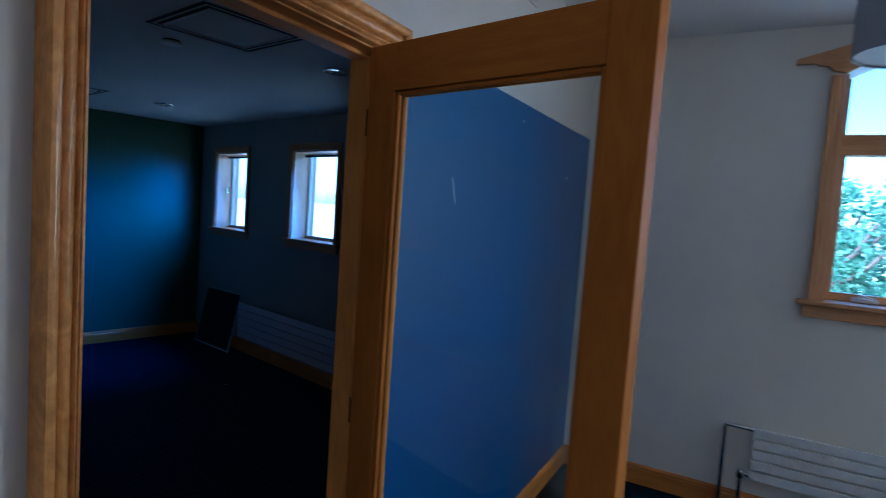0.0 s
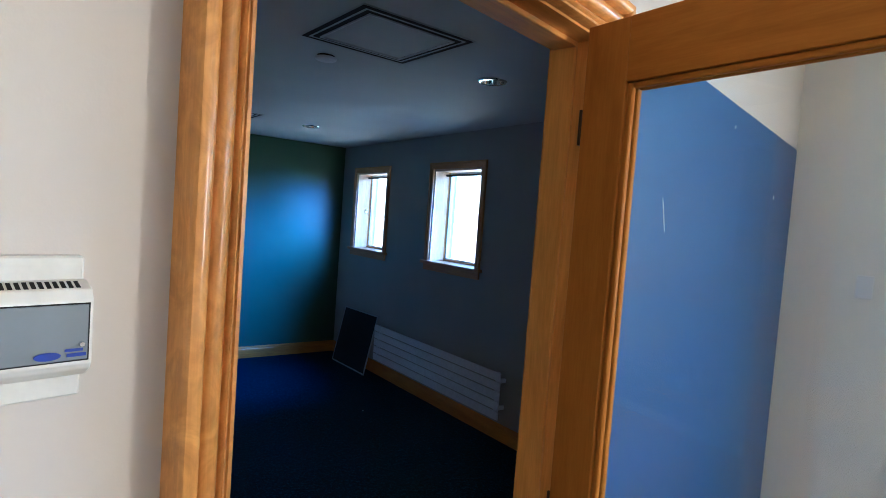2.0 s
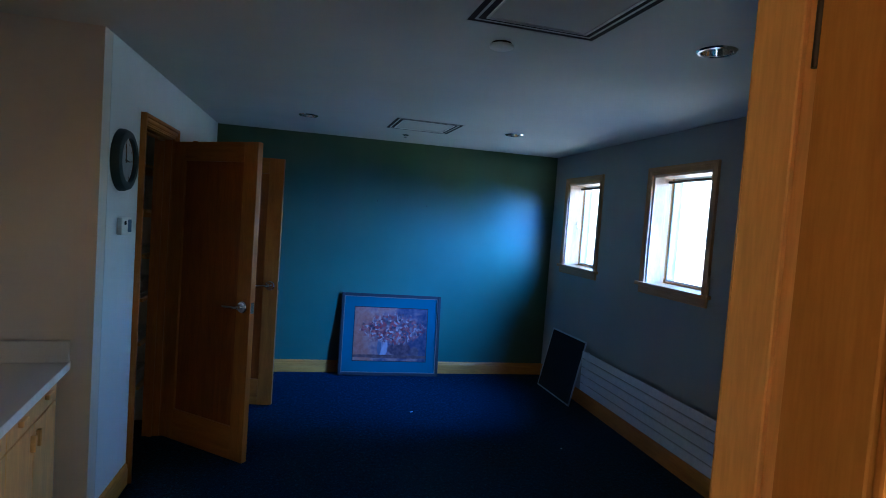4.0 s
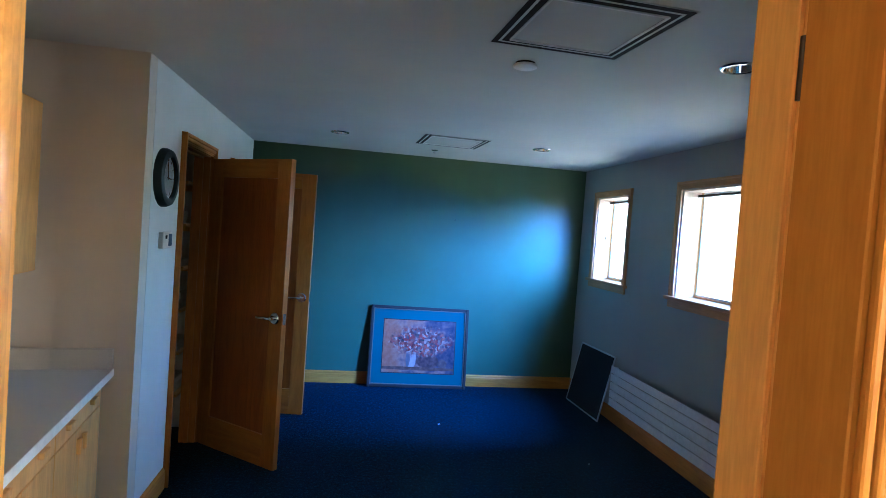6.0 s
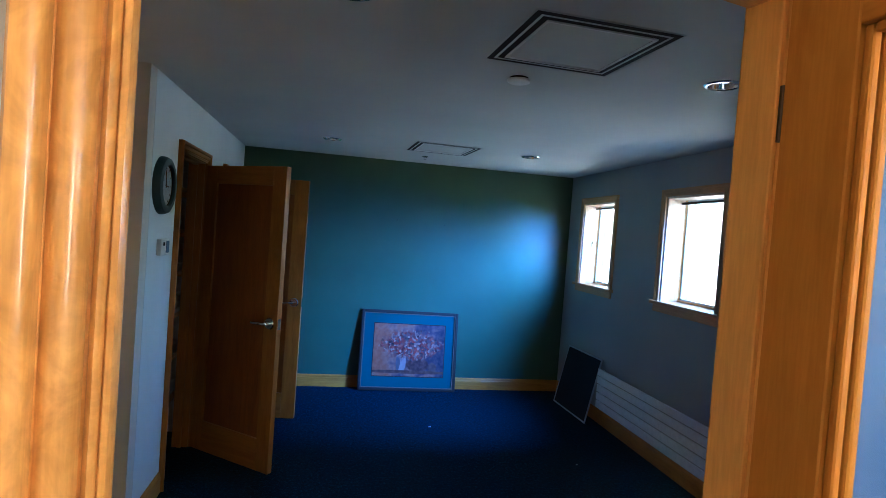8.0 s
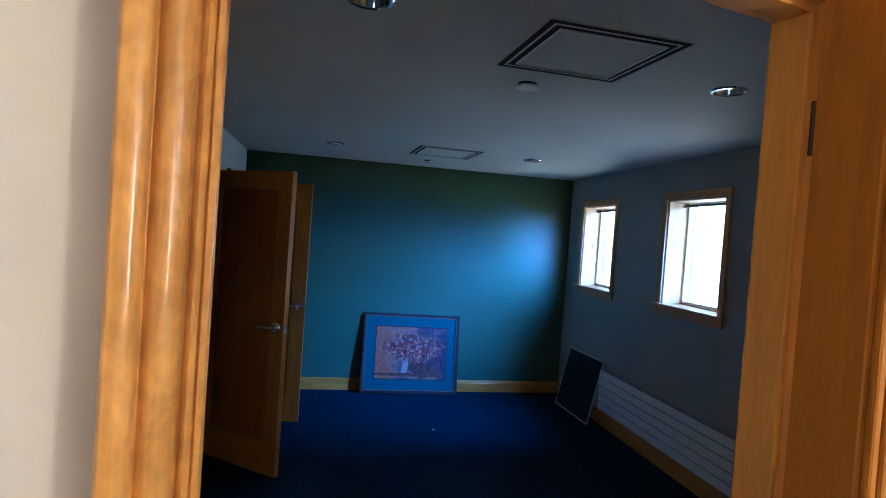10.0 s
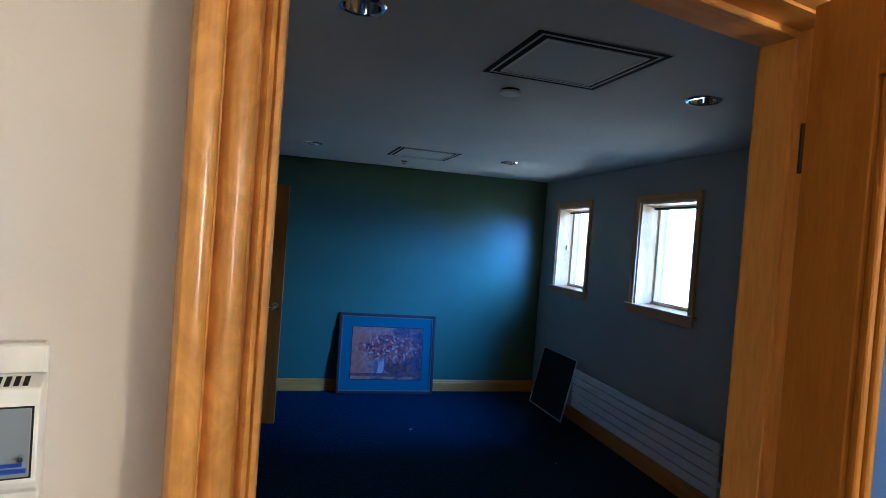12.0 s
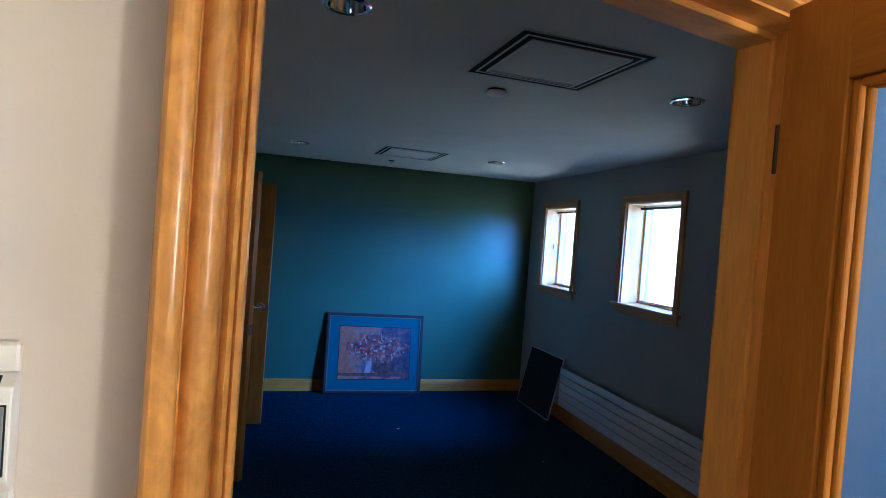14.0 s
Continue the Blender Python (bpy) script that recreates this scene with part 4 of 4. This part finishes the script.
def counter():
    top = 0.86
    t = thing("countertop", KM, "grey laminate countertop with pale edge", "countertop")
    hole = (-0.53, -0.22, -1.725, -1.315)
    part("top", wall_mesh(-0.62, 0.0, -2.2, 0.045, 0.038, [hole]), LAMINATE, t, at=Matrix.Translation((0, 0, top)) @ Matrix.Rotation(radians(-90), 4, "X"))
    part("end_splash", boxes((-0.62, 0.0, 0.018, 0.048, top, top + 0.10), bevel=0.003), LAMINATE, t)
    part("edge_band", boxes((0.0, 0.003, -2.2, 0.045, top - 0.038, top - 0.001)), WHITE, t)
    x = -0.035
    for i, (y0, y1) in enumerate(((-0.60, 0.0), (-1.20, -0.60), (-1.80, -1.20))):
        c = thing("base_cabinet", KM @ Matrix.Translation((x, 0, 0)), "maple base cabinet with drawer above two doors", "cabinet", "base cabinets")
        part("body", boxes((-0.57, -0.022, y0 + 0.001, y1 - 0.001, 0.09, top - 0.038)), MAPLE_Z, c)
        part("toe_kick", boxes((-0.55, -0.09, y0 + 0.001, y1 - 0.001, 0.0, 0.09)), BLACK, c)
        d = part("drawer_front", boxes((-0.021, -0.002, y0 + 0.003, y1 - 0.003, 0.70, top - 0.045), bevel=0.002), MAPLE_Z, c)
        for yy in (y0 + 0.14, y1 - 0.14):
            part("pull", boxes((-0.002, 0.018, yy - 0.035, yy + 0.035, 0.748, 0.772), bevel=0.004), MAPLE_Z, d)
        ym = (y0 + y1) / 2
        for a, b, hy in ((y0 + 0.003, ym - 0.002, ym - 0.035), (ym + 0.002, y1 - 0.003, ym + 0.035)):
            d = part("door", boxes((-0.021, -0.002, a, b, 0.10, 0.694), bevel=0.002), MAPLE_Z, c)
            part("pull", boxes((-0.002, 0.018, hy - 0.011, hy + 0.011, 0.59, 0.66), bevel=0.004), MAPLE_Z, d)
    u = thing("wall_cabinet", KM @ Matrix.Translation((-0.345, 0, 0)), "maple wall cabinet above the counter", "cabinet")
    part("body", boxes((-0.30, 0.0, -1.8, -0.02, 1.37, 2.09), bevel=0.002), MAPLE_Z, u)
    for k in range(4):
        d = part("door", boxes((0.001, 0.020, -1.8 + 0.446 * k + 0.002, -1.8 + 0.446 * (k + 1) - 0.002, 1.33, 2.09), bevel=0.002), MAPLE_Z, u)
        part("pull", boxes((0.020, 0.038, -1.8 + 0.446 * k + 0.05, -1.8 + 0.446 * k + 0.07, 1.35, 1.42), bevel=0.003), MAPLE_Z, d)


counter()


def basin_mesh(w, d, h, wall):
    """An open steel bowl with rounded corners, a rim and a drain."""
    bm = bmesh.new()

    def loop(hx, hy, z, r):
        out = []
        for cx, cy, a0 in ((hx - r, hy - r, 0), (-hx + r, hy - r, 90), (-hx + r, -hy + r, 180), (hx - r, -hy + r, 270)):
            for k in range(6):
                a = radians(a0 + 18 * k)
                out.append(bm.verts.new((cx + r * math.cos(a), cy + r * math.sin(a), z)))
        return out

    rows = [loop(w / 2 + 0.03, d / 2 + 0.03, 0.001, 0.05), loop(w / 2 + 0.028, d / 2 + 0.028, 0.006, 0.05), loop(w / 2 + 0.004, d / 2 + 0.004, 0.005, 0.12), loop(w / 2, d / 2, 0.0, 0.12),
            loop(w / 2 - wall, d / 2 - wall, -h + 0.02, 0.11), loop(w / 2 - wall - 0.02, d / 2 - wall - 0.02, -h, 0.09), loop(0.04, 0.04, -h - 0.004, 0.03)]
    for p, q in zip(rows, rows[1:]):
        for i in range(len(p)):
            j = (i + 1) % len(p)
            bm.faces.new((p[i], p[j], q[j], q[i]))
    bm.faces.new(rows[-1])
    bmesh.ops.recalc_face_normals(bm, faces=bm.faces[:])
    return bm


sk = thing("sink", KM @ Matrix.Translation((-0.375, -1.52, 0.861)), "stainless steel sink with faucet set in the countertop", "sink")
part("basin", basin_mesh(0.30, 0.40, 0.10, 0.025), STEEL, sk, "brushed steel bowl", smooth=True)
fc = part("faucet", tube(bmesh.new(), [(-0.215, 0, 0.0), (-0.215, 0, 0.13), (-0.20, 0, 0.165), (-0.16, 0, 0.18), (-0.10, 0, 0.17), (-0.08, 0, 0.14)], 0.011), CHROME, sk, "chrome swan-neck faucet", smooth=True)
part("faucet_base", boxes((-0.240, -0.190, -0.10, 0.10, 0.0, 0.018), bevel=0.006, seg=2), CHROME, sk)
for yy in (-0.075, 0.075):
    part("tap_knob", disc_profile(bmesh.new(), [(0, 0.018), (0.014, 0.018), (0.012, 0.050), (0.022, 0.060), (0.022, 0.085), (0.015, 0.093), (0, 0.093)], 20, "z", (-0.215, yy, 0)), CHROME, sk, smooth=True)


# ---- closet shelves ----
structure("wall_closet_partition", wall_mesh(-1.14, LEFT_X - 0.112, 0, CH, 0.08, []), BEIGE, Matrix.Translation((0, 3.76, 0)), "beige wall between the two closets", "wall")
SHELVES = (0.36, 0.66, 0.96, 1.26, 1.56, 1.86)
for z in SHELVES:
    s = thing("closet_shelf", pose(0, 0, z), "pale wooden closet shelf", "shelf", "closet shelves")
    part("board", boxes((-1.135, -0.525, 3.40, 3.757, -0.02, 0.0), bevel=0.001), MAPLE_Z, s)
    part("cleat", boxes((-1.135, -0.525, 3.735, 3.757, -0.06, -0.021)), MAPLE_Z, s)
for x, z, w, h in ((-0.64, 0.36, 0.17, 0.10), (-0.86, 0.36, 0.20, 0.18), (-0.65, 0.66, 0.20, 0.07), (-0.88, 0.66, 0.18, 0.14), (-0.64, 0.96, 0.18, 0.13), (-0.87, 0.96, 0.2, 0.06), (-0.66, 1.26, 0.2, 0.05), (-0.68, 1.56, 0.16, 0.09)):
    b = thing("paper_stack", pose(x, 3.56, z), "loose stack of papers on a closet shelf", "paper stack", "papers in the closet")
    for k in range(4):
        dx, dy = random.uniform(-0.008, 0.008), random.uniform(-0.01, 0.01)
        part("ream", boxes((-w / 2 + dx, w / 2 + dx, -0.13 + dy, 0.13 + dy, h * k / 4, h * (k + 1) / 4 - 0.001)), PAPER, b)


# ---- framed picture ----
lean = math.asin((5.066 - 4.955) / 0.835)
PM = Matrix.Translation((1.379, 4.950, 0.004)) @ Matrix.Rotation(-lean, 4, "X") @ Matrix.Rotation(radians(0.4), 4, "Y")
pf = thing("framed_picture", PM, "large framed flower print leaning on the wall", "picture")
pw, ph, fw = 0.515, 0.832, 0.030
for nm, r in (("frame_side", (-pw, -pw + fw, -0.004, 0.024, 0, ph)), ("frame_side", (pw - fw, pw, -0.004, 0.024, 0, ph))):
    part(nm, boxes(r, bevel=0.006, seg=2), DARKFRAME, pf)
for nm, r in (("frame_bottom", (-pw + fw, pw - fw, -0.004, 0.024, 0, fw)), ("frame_top", (-pw + fw, pw - fw, -0.004, 0.024, ph - fw, ph))):
    part(nm, boxes(r, bevel=0.006, seg=2), DARKFRAME, pf)
a, b = pw - fw, 0.008
part("gilt_lip", boxes((-a, -a + b, 0.001, 0.010, fw, ph - fw), (a - b, a, 0.001, 0.010, fw, ph - fw), (-a + b, a - b, 0.001, 0.010, fw, fw + b), (-a + b, a - b, 0.001, 0.010, ph - fw - b, ph - fw)), GILT, pf, "thin gilt inner lip")
part("mat_board", boxes((-a, a, 0.013, 0.018, fw, ph - fw)), MAT, pf, "blue mat board")
x0, x1, z0, z1 = -0.372, 0.378, 0.150, 0.690
part("mat_edge", boxes((x0 - 0.008, x0, 0.0105, 0.0132, z0 - 0.008, z1 + 0.008), (x1, x1 + 0.008, 0.0105, 0.0132, z0 - 0.008, z1 + 0.008), (x0, x1, 0.0105, 0.0132, z1, z1 + 0.008), (x0, x1, 0.0105, 0.0132, z0 - 0.008, z0)), DARKFRAME, pf, "dark inner mat edge")
pr = part("print", boxes((-0.375, 0.375, -0.001, 0.001, -0.27, 0.27)), PRINT, pf, "watercolour of red and cream flowers in a vase", at=Matrix.Translation((0.003, 0.0118, 0.42)))
part("backing", boxes((-a, a, 0.018, 0.022, fw, ph - fw)), BLACK, pf)

# ---- insect screen ----
lean2 = math.atan2(0.135, 0.60)
SM = Matrix.Translation((2.925, 4.362, 0.004)) @ Matrix.Rotation(radians(-90), 4, "Z") @ Matrix.Rotation(-lean2, 4, "X") @ Matrix.Rotation(radians(-1.0), 4, "Y")
sc = thing("window_screen", SM, "dark mesh window screen leaning on the wall", "window screen")
sw, sh, sf = 0.368, 0.615, 0.014
part("frame_side", boxes((-sw, -sw + sf, -0.005, 0.006, 0, sh), bevel=0.002), ALU, sc)
part("frame_side", boxes((sw - sf, sw, -0.005, 0.006, 0, sh), bevel=0.002), ALU, sc)
part("frame_bottom", boxes((-sw + sf, sw - sf, -0.005, 0.006, 0, sf), bevel=0.002), ALU, sc)
part("frame_top", boxes((-sw + sf, sw - sf, -0.005, 0.006, sh - sf, sh), bevel=0.002), ALU, sc)
part("mesh", boxes((-sw + sf, sw - sf, -0.001, 0.001, sf, sh - sf)), MESH, sc, "charcoal insect mesh")

# nails in the end wall, scrap on the carpet
for x, z in ((1.68, 1.758), (1.167, 1.774)):
    n = thing("nail", WFAR @ Matrix.Translation((x, 0, z)), "small dark nail sticking out of teal paint", "nail", "nails")
    part("shank", tube(bmesh.new(), [(0, 0.004, 0), (0, -0.016, 0.004), (0, -0.018, 0.012)], 0.0025, 8), BLACK, n)
for x, y, k in ((1.452, 3.903, 1.0), (2.454, 3.109, 0.6)):
    sp = thing("paper_scrap", pose(x, y, 0.001, 0, 0, 25), "tiny white scrap on the carpet", "scrap", "scraps")
    part("sheet", boxes((-0.012 * k, 0.012 * k, -0.006 * k, 0.006 * k, 0, 0.003), bevel=0.001), WHITE, sp)

# ---- front room fittings ----
def prism(x0, x1, profile):
    """A bar along x with the outline (y, z)."""
    bm = bmesh.new()
    a, b = [[bm.verts.new((x, y, z)) for y, z in profile] for x in (x0, x1)]
    for i in range(len(profile)):
        j = (i + 1) % len(profile)
        bm.faces.new((a[i], a[j], b[j], b[i]))
    bm.faces.new(a)
    bm.faces.new(b[::-1])
    bmesh.ops.recalc_face_normals(bm, faces=bm.faces[:])
    bmesh.ops.bevel(bm, geom=bm.edges[:], offset=0.0012, segments=2, affect="EDGES", profile=0.5)
    return bm


cu = thing("wall_controller", W @ Matrix.Translation((-0.982, -0.0145, 1.525)), "cream wall controller box with grey display", "controller")
part("backplate", boxes((-0.085, 0.077, -0.010, 0.0042, -0.060, 0.068), bevel=0.002), OFFWHITE, cu)
part("housing", prism(-0.085, 0.078, [(-0.0095, -0.040), (-0.020, -0.038), (-0.032, -0.030), (-0.036, -0.024), (-0.036, 0.031), (-0.031, 0.041), (-0.016, 0.047), (-0.0095, 0.047)]), OFFWHITE, cu)
dp = part("display", boxes((-0.080, 0.074, -0.0375, -0.0355, -0.020, 0.0285), bevel=0.0006), PANELGREY, cu, "grey display cover")
part("display_edge", boxes((-0.081, 0.0752, -0.0366, -0.0358, -0.0212, 0.0297)), BLACK, cu)
for k in range(28):
    x = -0.078 + 0.0054 * k
    ob = part("vent_slot", boxes((-0.0016, 0.0016, -0.0055, 0.0055, -0.0004, 0.0005)), BLACK, cu)
    ob.matrix_basis = Matrix.Translation((x, -0.0235, 0.0441)) @ Matrix.Rotation(math.atan2(0.006, 0.015), 4, "X")
part("logo", disc_profile(bmesh.new(), [(0, -0.0386), (0.007, -0.0386), (0.007, -0.0372)], 24, "y"), LOGOBLUE, dp, "small blue oval emblem").matrix_basis = Matrix.Translation((0.044, 0, -0.0145)) @ Matrix.Diagonal((1.4, 1, 0.5, 1))
part("print_bar", boxes((0.0565, 0.0700, -0.0386, -0.0372, -0.0120, -0.0095)), LOGOBLUE, dp)
part("print_bar", boxes((0.0580, 0.0725, -0.0386, -0.0372, -0.0165, -0.0135)), LOGOBLUE, dp)
part("screw", disc_profile(bmesh.new(), [(0, -0.0410), (0.0020, -0.0410), (0.0026, -0.0370)], 12, "y", (0.069, 0, -0.006)), CHROME, dp)

wv = thing("wall_vent", W @ Matrix.Translation((1.05, 0, 2.67)), "cream wall register with dark slots", "air vent")
part("frame", boxes((-0.20, 0.20, -0.010, 0.0, -0.07, -0.052), (-0.20, 0.20, -0.010, 0.0, 0.052, 0.07), (-0.20, -0.182, -0.010, 0.0, -0.052, 0.052), (0.182, 0.20, -0.010, 0.0, -0.052, 0.052), bevel=0.002), CREAM, wv)
part("backing", boxes((-0.185, 0.185, -0.003, -0.001, -0.055, 0.055)), BLACK, wv)
for k in range(6):
    part("slat", boxes((-0.182, 0.182, -0.009, -0.004, -0.048 + 0.017 * k, -0.040 + 0.017 * k)), CREAM, wv)

pl = thing("blank_plate", WRIGHT @ Matrix.Translation((0.352, 0, 1.47)), "blank pale wall plate", "wall plate")
part("plate", boxes((-0.035, 0.035, -0.006, 0.0, -0.057, 0.057), bevel=0.002), ENAMEL, pl)

lamp_at = pose(2.07, -1.285, 0.07)
pd = thing("pendant_lamp", lamp_at, "grey cylindrical pendant lamp, unlit", "pendant lamp")
part("shade", disc_profile(bmesh.new(), [(0.150, 2.075), (0.153, 2.075), (0.153, 2.40), (0.150, 2.40), (0.150, 2.075)], 48), SHADE, pd, "grey fabric drum shade", smooth=True)
part("diffuser", disc_profile(bmesh.new(), [(0, 2.082), (0.149, 2.082), (0.149, 2.086), (0, 2.086)], 40), WHITE, pd, "white diffuser disc")
part("cable", tube(bmesh.new(), [(0, 0, 2.38), (0, 0, CH2 - 0.07)], 0.004, 8), BLACK, pd)
part("canopy", disc_profile(bmesh.new(), [(0, CH2 - 0.10), (0.05, CH2 - 0.10), (0.06, CH2 - 0.07)], 24), WHITE, pd, smooth=True)
